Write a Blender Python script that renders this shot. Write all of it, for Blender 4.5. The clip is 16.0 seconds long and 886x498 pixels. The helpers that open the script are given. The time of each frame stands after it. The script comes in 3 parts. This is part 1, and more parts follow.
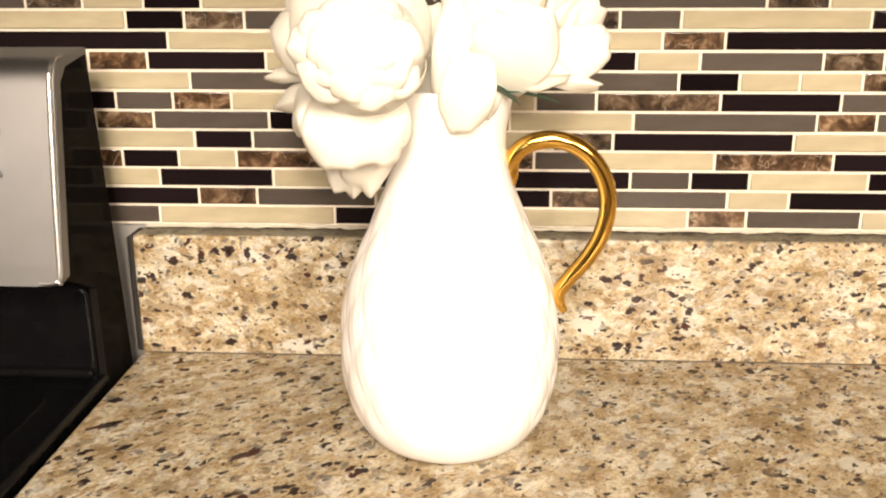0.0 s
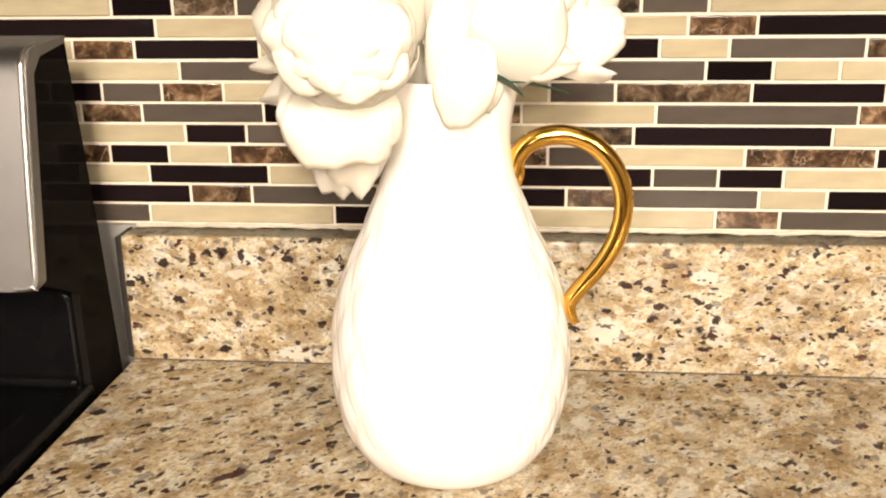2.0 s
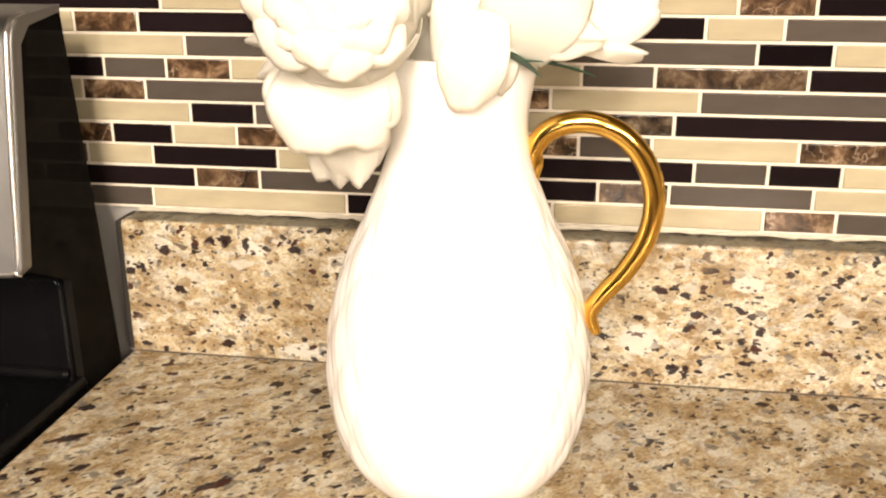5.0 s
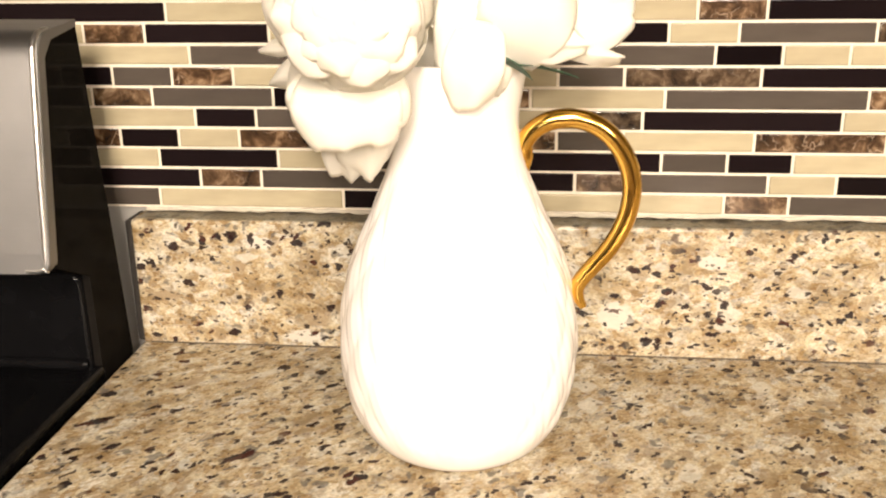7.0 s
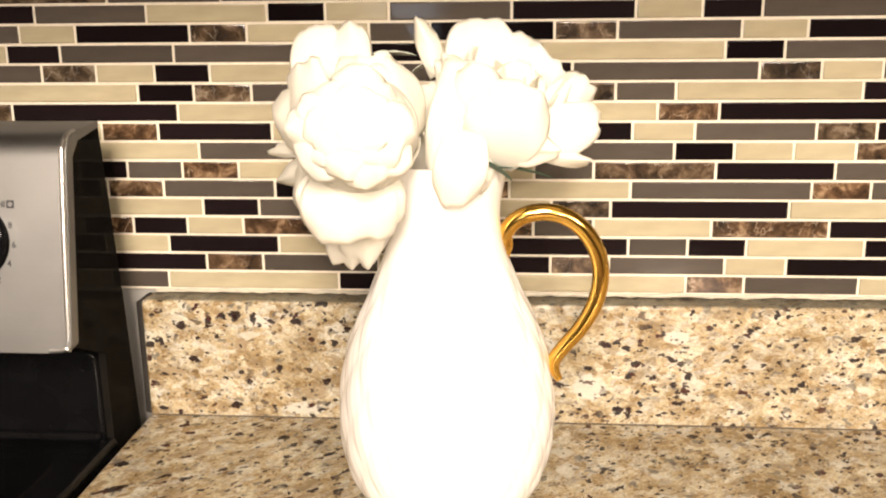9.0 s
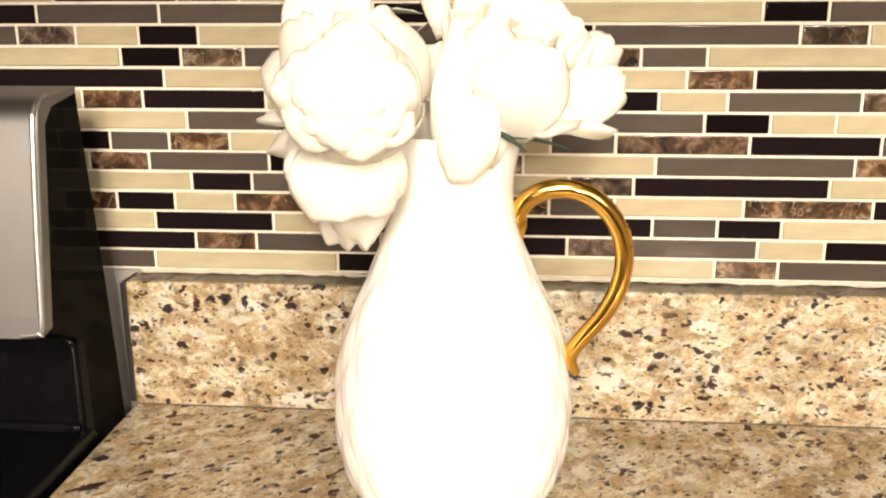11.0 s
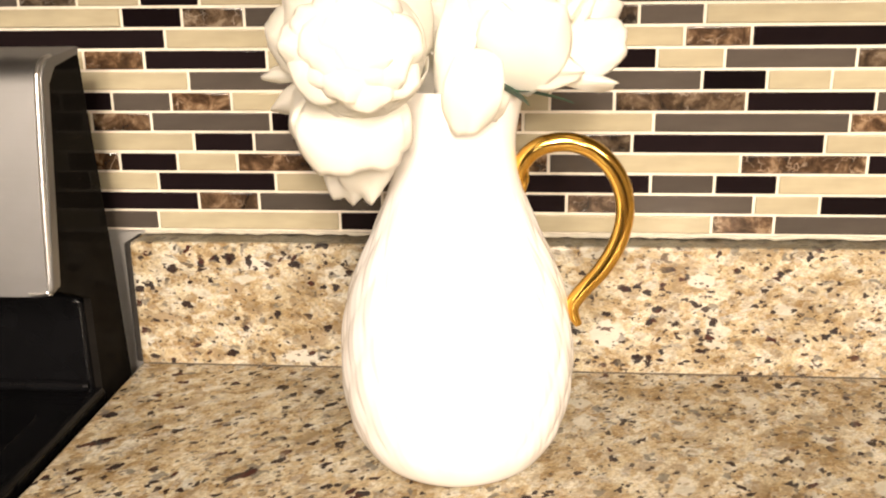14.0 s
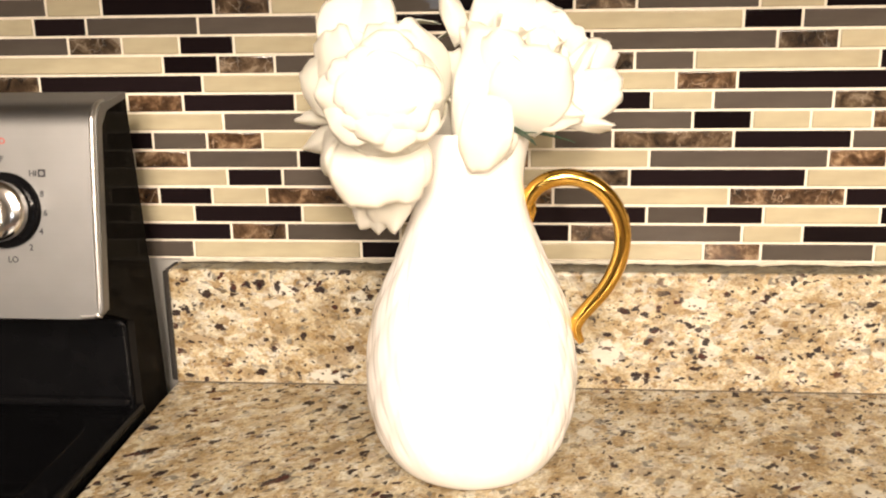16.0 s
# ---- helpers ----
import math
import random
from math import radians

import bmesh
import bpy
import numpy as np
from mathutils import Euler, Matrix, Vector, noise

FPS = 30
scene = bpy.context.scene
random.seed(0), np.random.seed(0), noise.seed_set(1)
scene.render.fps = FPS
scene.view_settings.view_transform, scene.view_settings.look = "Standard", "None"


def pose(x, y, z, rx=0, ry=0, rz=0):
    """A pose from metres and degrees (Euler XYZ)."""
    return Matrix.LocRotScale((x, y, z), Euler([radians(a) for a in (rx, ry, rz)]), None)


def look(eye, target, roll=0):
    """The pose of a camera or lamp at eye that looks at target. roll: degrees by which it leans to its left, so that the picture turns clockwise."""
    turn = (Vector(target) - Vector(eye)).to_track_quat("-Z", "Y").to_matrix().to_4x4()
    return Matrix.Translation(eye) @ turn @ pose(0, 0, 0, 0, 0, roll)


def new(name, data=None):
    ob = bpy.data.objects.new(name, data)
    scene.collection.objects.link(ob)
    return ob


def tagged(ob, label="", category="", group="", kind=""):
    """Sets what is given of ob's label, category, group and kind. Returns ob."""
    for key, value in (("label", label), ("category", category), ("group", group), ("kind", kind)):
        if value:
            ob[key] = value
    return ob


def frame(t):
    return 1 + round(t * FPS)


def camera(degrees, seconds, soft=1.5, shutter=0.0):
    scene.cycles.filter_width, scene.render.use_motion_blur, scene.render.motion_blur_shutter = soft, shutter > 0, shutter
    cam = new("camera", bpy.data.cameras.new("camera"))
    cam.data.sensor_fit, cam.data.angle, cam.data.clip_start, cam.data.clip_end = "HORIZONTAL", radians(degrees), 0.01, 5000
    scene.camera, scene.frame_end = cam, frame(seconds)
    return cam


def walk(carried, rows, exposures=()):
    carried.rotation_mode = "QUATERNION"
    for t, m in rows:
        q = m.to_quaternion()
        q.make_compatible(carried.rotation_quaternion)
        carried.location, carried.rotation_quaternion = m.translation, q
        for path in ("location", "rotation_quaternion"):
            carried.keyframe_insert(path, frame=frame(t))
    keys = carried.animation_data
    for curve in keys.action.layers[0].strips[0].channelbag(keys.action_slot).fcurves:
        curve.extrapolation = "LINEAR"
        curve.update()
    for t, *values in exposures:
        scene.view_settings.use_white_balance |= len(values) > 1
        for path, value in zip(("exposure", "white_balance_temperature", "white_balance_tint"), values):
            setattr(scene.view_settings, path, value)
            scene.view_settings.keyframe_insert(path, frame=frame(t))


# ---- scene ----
cam = camera(50.0, 16.0, soft=2.1)
PATH = [
    (0, (-0.032, -0.836, 1.251), (-0.134, 1.074, 0.666), -0.2),
    (0.5, (-0.028, -0.825, 1.25), (-0.135, 1.088, 0.676), -0.5),
    (1, (-0.023, -0.808, 1.249), (-0.155, 1.102, 0.671), -0.7),
    (1.5, (-0.016, -0.79, 1.247), (-0.177, 1.113, 0.653), -1.0),
    (2, (-0.011, -0.774, 1.243), (-0.187, 1.125, 0.639), -0.7),
    (2.5, (-0.005, -0.757, 1.24), (-0.221, 1.134, 0.625), -0.5),
    (3, (-0.005, -0.748, 1.237), (-0.246, 1.142, 0.627), -0.3),
    (5.5, (0.014, -0.706, 1.229), (-0.28, 1.167, 0.593), -0.1),
    (6, (0.002, -0.73, 1.231), (-0.262, 1.146, 0.588), -0.2),
    (6.5, (-0.002, -0.754, 1.228), (-0.219, 1.127, 0.583), -0.3),
    (7, (-0.01, -0.777, 1.241), (-0.205, 1.111, 0.613), -0.7),
    (7.5, (-0.01, -0.799, 1.259), (-0.194, 1.114, 0.705), -0.9),
    (8, (-0.01, -0.818, 1.273), (-0.178, 1.111, 0.772), -0.8),
    (8.5, (-0.015, -0.833, 1.276), (-0.166, 1.1, 0.786), -0.5),
    (9, (-0.012, -0.846, 1.272), (-0.162, 1.087, 0.782), -0.6),
    (11.5, (-0.014, -0.746, 1.255), (-0.196, 1.166, 0.699), -0.2),
    (12, (-0.015, -0.721, 1.259), (-0.203, 1.185, 0.684), -0.1),
    (12.5, (-0.017, -0.721, 1.255), (-0.204, 1.185, 0.679), 0.0),
    (13, (-0.017, -0.741, 1.25), (-0.202, 1.162, 0.664), -0.3),
    (13.5, (-0.02, -0.767, 1.245), (-0.185, 1.136, 0.652), -0.4),
    (14, (-0.021, -0.794, 1.246), (-0.176, 1.112, 0.659), -0.7),
    (14.5, (-0.029, -0.818, 1.251), (-0.174, 1.092, 0.677), -0.4),
    (15, (-0.029, -0.834, 1.254), (-0.173, 1.084, 0.704), -0.4),
    (15.5, (-0.028, -0.847, 1.259), (-0.176, 1.073, 0.72), -0.3),
    (16, (-0.025, -0.864, 1.262), (-0.187, 1.06, 0.739), -0.9),
]
walk(cam, [(t, look(eye, target, roll)) for t, eye, target, roll in PATH])

SETTINGS = scene.view_settings
SETTINGS.exposure = -0.08

# ---- world and lamps ----
world = bpy.data.worlds.new("world")
scene.world = world
world.use_nodes = True
world.node_tree.nodes["Background"].inputs[0].default_value = (0.9, 0.85, 0.75, 1)
world.node_tree.nodes["Background"].inputs[1].default_value = 0.05


def area_lamp(name, eye, target, size, power, color):
    data = bpy.data.lights.new(name, "AREA")
    data.shape, data.size, data.energy, data.color = "DISK", size, power, color
    ob = new(name, data)
    ob.matrix_world = look(eye, target)
    return ob


WARM = (1.0, 0.842, 0.690)
area_lamp("ceiling_panel_light", (-0.20, -2.75, 2.40), (-0.05, -0.15, 1.05), 1.10, 93, WARM)
area_lamp("ceiling_panel_light", (1.50, -3.00, 2.40), (-0.05, -0.15, 1.05), 0.90, 84, WARM)
area_lamp("overhead_light", (-0.10, -5.00, 2.36), (-0.05, -0.10, 1.05), 0.36, 102, WARM)
area_lamp("overhead_light", (0.90, -4.60, 2.36), (-0.05, -0.10, 1.05), 0.36, 96, WARM)
# Unseen fill light, added to brighten the countertop from above.
area_lamp("overhead_light", (0.10, -2.1, 2.40), (-0.05, -0.2, 1.0), 0.45, 74, WARM)


# ---- materials ----
class Nodes:
    """A node material under construction."""

    def __init__(self, name):
        self.material = bpy.data.materials.new(name)
        self.material.use_nodes = True
        self.tree = self.material.node_tree
        self.shader = self.tree.nodes["Principled BSDF"]

    def put(self, socket, value):
        if isinstance(value, bpy.types.NodeSocket):
            self.tree.links.new(value, socket)
        elif isinstance(value, (tuple, list)) and len(value) == 3 and socket.type == "RGBA":
            socket.default_value = (*value, 1)
        else:
            socket.default_value = value

    def node(self, kind, out=0, fields=None, **inputs):
        n = self.tree.nodes.new(kind)
        for key, value in (fields or {}).items():
            setattr(n, key, value)
        for key, value in inputs.items():
            self.put(n.inputs[key.replace("_", " ")], value)
        return n.outputs[out]

    def coords(self, scale=(1, 1, 1), shift=(0, 0, 0)):
        n = self.tree.nodes.new("ShaderNodeTexCoord")
        m = self.tree.nodes.new("ShaderNodeMapping")
        self.tree.links.new(n.outputs["Object"], m.inputs["Vector"])
        m.inputs["Scale"].default_value = scale
        self.put(m.inputs["Location"], shift)
        return m.outputs[0]

    def noise(self, vector, scale, detail=3.0, rough=0.55, distort=0.0):
        return self.node("ShaderNodeTexNoise", 0, None, Vector=vector, Scale=scale, Detail=detail, Roughness=rough, Distortion=distort)

    def ramp(self, value, stops, mode="LINEAR"):
        n = self.tree.nodes.new("ShaderNodeValToRGB")
        n.color_ramp.interpolation = mode
        while len(n.color_ramp.elements) < len(stops):
            n.color_ramp.elements.new(0.5)
        for e, (at, c) in zip(n.color_ramp.elements, stops):
            e.position = at
            e.color = (c, c, c, 1) if isinstance(c, (int, float)) else (*c, 1)
        self.put(n.inputs[0], value)
        return n.outputs[0]

    def mix(self, factor, a, b, mode="MIX"):
        n = self.tree.nodes.new("ShaderNodeMix")
        n.data_type, n.blend_type = "RGBA", mode
        self.put(n.inputs[0], factor)
        self.put(n.inputs[6], a)
        self.put(n.inputs[7], b)
        return n.outputs[2]

    def math(self, op, a, b=0.0):
        n = self.tree.nodes.new("ShaderNodeMath")
        n.operation = op
        self.put(n.inputs[0], a)
        self.put(n.inputs[1], b)
        return n.outputs[0]

    def bump(self, height, strength, distance):
        n = self.tree.nodes.new("ShaderNodeBump")
        n.inputs["Strength"].default_value, n.inputs["Distance"].default_value = strength, distance
        self.put(n.inputs["Height"], height)
        self.put(self.shader.inputs["Normal"], n.outputs[0])

    def done(self, color, rough, metal=0.0, **more):
        self.put(self.shader.inputs["Base Color"], color)
        self.put(self.shader.inputs["Roughness"], rough)
        self.put(self.shader.inputs["Metallic"], metal)
        for key, value in more.items():
            self.put(self.shader.inputs[key.replace("_", " ")], value)
        return self.material


# large single grains of the stone, in millimetres: two places along its face, then half the length and half the height
UPSTAND_DARK = (-323, 91, 5, 4), (-270, 101, 7, 5), (-253, 99, 4, 6), (-353, 71, 5, 4), (-312, 58, 5, 4), (-274, 12, 6, 4), (-346, 8, 6, 3), (-288, 80, 3, 3), (-231, 50, 3, 4), (-260, 36, 4, 3), (-165, 91, 4, 4), (-178, 76, 4, 4), (-308, 78, 2, 2)
UPSTAND_DARK_EAST = (90, 75, 4, 4), (98, 60, 5, 3), (94, 49, 5, 3), (134, 41, 3, 4), (144, 35, 4, 4), (146, 49, 5, 3), (131, 65, 6, 3), (102, 33, 3, 3), (84, 15, 6, 4), (95, 10, 4, 3), (241, 37, 4, 4), (220, 108, 4, 3), (195, 89, 4, 3), (29, 39, 4, 3)
UPSTAND_PALE = (-212, 10, 18, 6), (-245, 96, 14, 6), (58, 36, 16, 14), (134, 86, 12, 7)
UPSTAND_TAN = (-266, 73, 8, 6), (-199, 26, 12, 6), (-331, 45, 14, 5)
TOP_DARK = (-337, -170, 16, 4.5), (-214, -211, 15, 4.5), (-301, -145, 7, 3), (-282, -148, 7, 3), (-335, -212, 8, 3), (-353, -80, 4, 3), (-294, -109, 4, 3), (-185, -74, 5, 4), (-182, -135, 5, 3), (-192, -188, 7, 3), (-237, -182, 5, 3), (-309, -204, 7, 3), (-321, -87, 5, 3), (-262, -62, 5, 4), (-256, -130, 5, 3)
TOP_TAN = (-286, -99, 11, 6), (-240, -95, 12, 6)


def granite(name, polished=True, dark=(), pale=(), tan=(), upright=False, origin=(0, 0, 0)):
    """Beige granite: warped crystals of cream, tan and grey with crisp dark grains."""
    n = Nodes(name)
    turned = n.tree.nodes.new("ShaderNodeMapping")
    n.put(turned.inputs["Vector"], n.coords())
    turned.inputs["Rotation"].default_value = (0, 0, radians(-52))
    stretched = n.tree.nodes.new("ShaderNodeMapping")
    n.put(stretched.inputs["Vector"], turned.outputs[0])
    stretched.inputs["Scale"].default_value = (0.80, 1.08, 1.45)
    v = stretched.outputs[0]

    def warped(shift, scale, amount, detail=3.0):
        w = n.node("ShaderNodeVectorMath", 0, {"operation": "ADD"})
        n.put(w.node.inputs[0], v)
        w.node.inputs[1].default_value = shift
        m = n.node("ShaderNodeVectorMath", 0, {"operation": "MULTIPLY_ADD"})
        n.put(m.node.inputs[0], n.node("ShaderNodeTexNoise", 1, None, Vector=w, Scale=scale, Detail=detail, Roughness=0.55))
        m.node.inputs[1].default_value = (amount, amount, amount)
        n.put(m.node.inputs[2], w)
        return m

    def crystals(scale, shift, amount=0.9):
        """One random value for each crystal."""
        cell = n.node("ShaderNodeTexVoronoi", 1, None, Vector=warped(shift, scale * 1.1, amount / scale), Scale=scale)
        return n.node("ShaderNodeSeparateColor", 0, None, Color=cell)

    def grains(scale, shift, share, size, amount=1.0, most=0.97):
        """Small grains: the middles of a share of the crystals."""
        w = warped(shift, scale * 1.1, amount / scale, 1.3)
        cell = n.node("ShaderNodeTexVoronoi", 0, None, Vector=w, Scale=scale)
        pick = n.node("ShaderNodeSeparateColor", 1, None, Color=cell.node.outputs[1])
        near = n.ramp(cell, [(size * 0.80, most), (size, 0.0)])
        return n.math("MULTIPLY", near, n.math("GREATER_THAN", pick, 1.0 - share))

    tones = [(0.0, (0.23, 0.160, 0.085)), (0.16, (0.33, 0.245, 0.140)), (0.38, (0.45, 0.370, 0.240)), (0.58, (0.53, 0.475, 0.350)), (0.78, (0.58, 0.545, 0.455)), (0.93, (0.45, 0.440, 0.400)), (1.0, (0.25, 0.225, 0.180))]
    base = n.mix(0.45, n.ramp(crystals(98, (3, 1, 2), 1.3), tones), n.ramp(crystals(230, (7, 3, 1), 1.2), tones))
    cloud = n.ramp(n.noise(warped((1, 4, 2), 40, 0.02), 26, 3, 0.6), [(0.36, (0.68, 0.60, 0.48)), (0.50, (0.94, 0.91, 0.86)), (0.64, (1.08, 1.08, 1.08))])
    base = n.mix(1.0, base, cloud, "MULTIPLY")
    base = n.mix(1.0, base, n.ramp(n.noise(v, 420, 3, 0.7), [(0.34, 0.66), (0.58, 1.08)]), "MULTIPLY")
    base = n.mix(grains(44, (2, 8, 4), 0.10, 0.46, 1.3, 0.60), base, (0.54, 0.525, 0.46))
    base = n.mix(grains(64, (9, 2, 6), 0.22, 0.44, 1.4, 0.62), base, (0.225, 0.165, 0.095))
    base = n.mix(grains(90, (4, 4, 9), 0.12, 0.42, 1.9, 0.70), base, (0.105, 0.100, 0.092))
    turn = Matrix.Rotation(0.0 if upright else radians(-40), 3, "Z")
    frame_of = n.tree.nodes.new("ShaderNodeMapping")
    n.put(frame_of.inputs["Vector"], n.coords())
    frame_of.inputs["Rotation"].default_value = (0, 0, 0.0 if upright else radians(-40))
    rough_edge = n.node("ShaderNodeVectorMath", 0, {"operation": "MULTIPLY_ADD"})
    n.put(rough_edge.node.inputs[0], n.node("ShaderNodeTexNoise", 1, None, Vector=v, Scale=170.0, Detail=2.0))
    rough_edge.node.inputs[1].default_value = (0.010, 0.010, 0.010)
    n.put(rough_edge.node.inputs[2], frame_of.outputs[0])

    def single(marks, most):
        """A mask of single grains at their places."""
        nearest = 9.0
        for a, b, long, high in marks:
            p = turn @ (Vector((a, 0, b) if upright else (a, b, 0)) / 1000 - Vector(origin)) + Vector((0.005, 0.005, 0.005))
            k = Vector((1000 / long, 0, 1000 / high) if upright else (1000 / long, 1000 / high, 0))
            gap = n.node("ShaderNodeVectorMath", 0, {"operation": "MULTIPLY_ADD"})
            n.put(gap.node.inputs[0], rough_edge)
            gap.node.inputs[1].default_value = k
            gap.node.inputs[2].default_value = [-x * y for x, y in zip(p, k)]
            reach = n.node("ShaderNodeVectorMath", 1, {"operation": "LENGTH"})
            n.put(reach.node.inputs[0], gap)
            nearest = n.math("MINIMUM", reach, nearest)
        return n.ramp(nearest, [(0.80, most), (1.0, 0.0)])

    if pale:
        base = n.mix(single(pale, 0.9), base, n.mix(n.noise(v, 200, 3), (0.50, 0.47, 0.40), (0.60, 0.575, 0.51)))
    if tan:
        base = n.mix(single(tan, 0.75), base, n.mix(n.noise(v, 160, 3), (0.25, 0.185, 0.11), (0.34, 0.27, 0.18)))
    flock = n.ramp(n.noise(n.coords((1, 1, 1), (5, 1, 3)), 17, 2), [(0.38, 0.25), (0.52, 1.0)])
    shade = n.ramp(n.noise(n.coords((1, 1, 1), (9, 4, 1)), 40, 1), [(0.42, (0.020, 0.010, 0.010)), (0.52, (0.022, 0.020, 0.022)), (0.60, (0.045, 0.014, 0.012))])
    base = n.mix(n.math("MULTIPLY", grains(100, (5, 2, 7), 0.17, 0.48, 1.6), flock), base, shade)
    if dark:
        base = n.mix(single(dark, 0.96), base, shade)
    base = n.mix(grains(160, (2, 5, 3), 0.14, 0.46, 1.6, 0.95), base, (0.030, 0.022, 0.020))
    base = n.mix(grains(260, (6, 2, 8), 0.12, 0.46, 1.6, 0.80), base, (0.060, 0.050, 0.042))
    if not polished:
        base = n.mix(0.65, base, (0.055, 0.05, 0.03))
        n.bump(n.noise(v, 400, 3), 0.25, 0.0006)
        return n.done(base, 0.4)
    n.bump(n.noise(v, 500, 2), 0.03, 0.0003)
    return n.done(base, n.ramp(n.noise(v, 90, 2), [(0.3, 0.10), (0.7, 0.2)]), Specular_IOR_Level=0.14)


def tile_glass(name, color, spread, rough=0.11, shine=0.28):
    n = Nodes(name)
    info = n.node("ShaderNodeObjectInfo", 5)
    v = n.coords((1, 1, 1))
    lo, hi = [c * (1 - spread) for c in color], [min(1, c * (1 + spread)) for c in color]
    base = n.mix(info, tuple(lo), tuple(hi))
    drift = n.ramp(n.noise(n.coords((0.6, 1, 2)), 45, 2), [(0.3, 0.90), (0.7, 1.06)])
    base = n.mix(1.0, base, drift, "MULTIPLY")
    n.bump(n.noise(v, 60, 2), 0.05, 0.0012)
    return n.done(base, rough, 0.0, Specular_IOR_Level=shine)


def tile_marble(name):
    n = Nodes(name)
    info = n.node("ShaderNodeObjectInfo", 5)
    tc = n.node("ShaderNodeTexCoord", 3)
    mv = n.node("ShaderNodeVectorMath", 0, {"operation": "ADD"})
    n.put(mv.node.inputs[0], tc)
    comb = n.node("ShaderNodeCombineXYZ", 0, None, X=n.math("MULTIPLY", info, 37.0), Y=n.math("MULTIPLY", info, 11.0), Z=n.math("MULTIPLY", info, 23.0))
    n.put(mv.node.inputs[1], comb)
    base = n.ramp(n.noise(mv, 62, 5, 0.62, 0.5), [(0.34, (0.020, 0.013, 0.009)), (0.47, (0.056, 0.034, 0.020)), (0.56, (0.122, 0.078, 0.045)), (0.66, (0.26, 0.19, 0.125))])
    vein = n.node("ShaderNodeTexVoronoi", 0, {"feature": "DISTANCE_TO_EDGE"}, Scale=75.0)
    wv = n.node("ShaderNodeVectorMath", 0, {"operation": "MULTIPLY_ADD"})
    n.put(wv.node.inputs[0], n.node("ShaderNodeTexNoise", 1, None, Vector=mv, Scale=90.0, Detail=3.0))
    wv.node.inputs[1].default_value = (0.022, 0.022, 0.022)
    n.put(wv.node.inputs[2], mv)
    n.put(vein.node.inputs["Vector"], wv)
    line = n.math("MULTIPLY", n.ramp(vein, [(0.0, 0.9), (0.06, 0.0)]), n.ramp(n.noise(mv, 50, 2), [(0.50, 0.0), (0.64, 0.45)]))
    base = n.mix(line, base, (0.62, 0.50, 0.38))
    tone = n.ramp(info, [(0.0, (0.75, 0.85, 0.95)), (0.5, (0.95, 0.95, 0.95)), (1.0, (1.2, 1.1, 1.0))])
    base = n.mix(1.0, base, tone, "MULTIPLY")
    return n.done(base, 0.16, 0.0, Coat_Weight=0.3)


def plain(name, color, rough, metal=0.0, vary=0.06, scale=40.0, bump=0.0, **more):
    n = Nodes(name)
    v = n.coords()
    shade = n.ramp(n.noise(v, scale, 4), [(0.3, 1 - vary), (0.7, 1 + vary)])
    if bump:
        n.bump(n.noise(v, scale * 6, 3), bump, 0.0008)
    return n.done(n.mix(1.0, color, shade, "MULTIPLY"), rough, metal, **more)


def brushed_steel():
    n = Nodes("brushed_steel")
    streak = n.noise(n.coords((1.5, 60, 900)), 3, 4, 0.6)
    blotch = n.noise(n.coords((1, 1, 1)), 14, 3)
    base = n.mix(1.0, (0.275, 0.272, 0.270), n.ramp(blotch, [(0.3, 0.92), (0.7, 1.05)]), "MULTIPLY")
    n.bump(streak, 0.03, 0.0002)
    return n.done(base, n.ramp(streak, [(0.3, 0.40), (0.7, 0.52)]), 1.0, Anisotropic=0.4)


def petal_cloth():
    """Thin white cloth that lets a little light through."""
    n = Nodes("petal_cloth")
    v = n.coords()
    info = n.node("ShaderNodeObjectInfo", 5)
    base = n.mix(info, (0.955, 0.935, 0.875), (0.975, 0.955, 0.910))
    base = n.mix(1.0, base, n.ramp(n.noise(v, 70, 3), [(0.3, 0.985), (0.7, 1.0)]), "MULTIPLY")
    n.bump(n.noise(v, 900, 3), 0.10, 0.0003)
    n.done(base, 0.8)
    veil = n.node("ShaderNodeBsdfTranslucent", 0, None, Color=(0.97, 0.955, 0.88, 1))
    blend = n.node("ShaderNodeMixShader", 0, None, Fac=0.5)
    n.put(blend.node.inputs[1], n.shader.outputs[0])
    n.put(blend.node.inputs[2], veil)
    n.put(n.tree.nodes["Material Output"].inputs["Surface"], blend)
    return n.material


# Dark grey that puts the shade on the upstand's rounded end into its colour.
SHADED_END = plain("shaded_end_stone", (0.024, 0.021, 0.018), 0.6, vary=0.25, scale=160, bump=0.2)
GRANITE_TOP = granite("granite", dark=TOP_DARK, tan=TOP_TAN)
GRANITE_UPSTAND = granite("granite_upstand", dark=UPSTAND_DARK + UPSTAND_DARK_EAST, pale=UPSTAND_PALE, tan=UPSTAND_TAN, upright=True, origin=(-0.358, 0, 0))
GRANITE_RAW = granite("sawn_granite", False)
CREAM = tile_glass("cream_glass", (0.405, 0.355, 0.24), 0.06)
GREY = tile_glass("grey_glass", (0.074, 0.062, 0.052), 0.14, rough=0.07, shine=0.14)
BLACK = tile_glass("black_glass", (0.0085, 0.0055, 0.0060), 0.4, rough=0.06, shine=0.06)
MARBLE = tile_marble("brown_marble")
GROUT = plain("grout", (0.72, 0.66, 0.55), 0.85, vary=0.08, scale=120, bump=0.3)
CAULK = plain("caulk", (0.50, 0.46, 0.37), 0.5, vary=0.12, scale=150, bump=0.3)
SEAM = plain("seam_dirt", (0.075, 0.055, 0.035), 0.7, vary=0.4, scale=90)
PAINT = plain("wall_paint", (0.31, 0.30, 0.28), 0.7, vary=0.05, scale=20, bump=0.1)
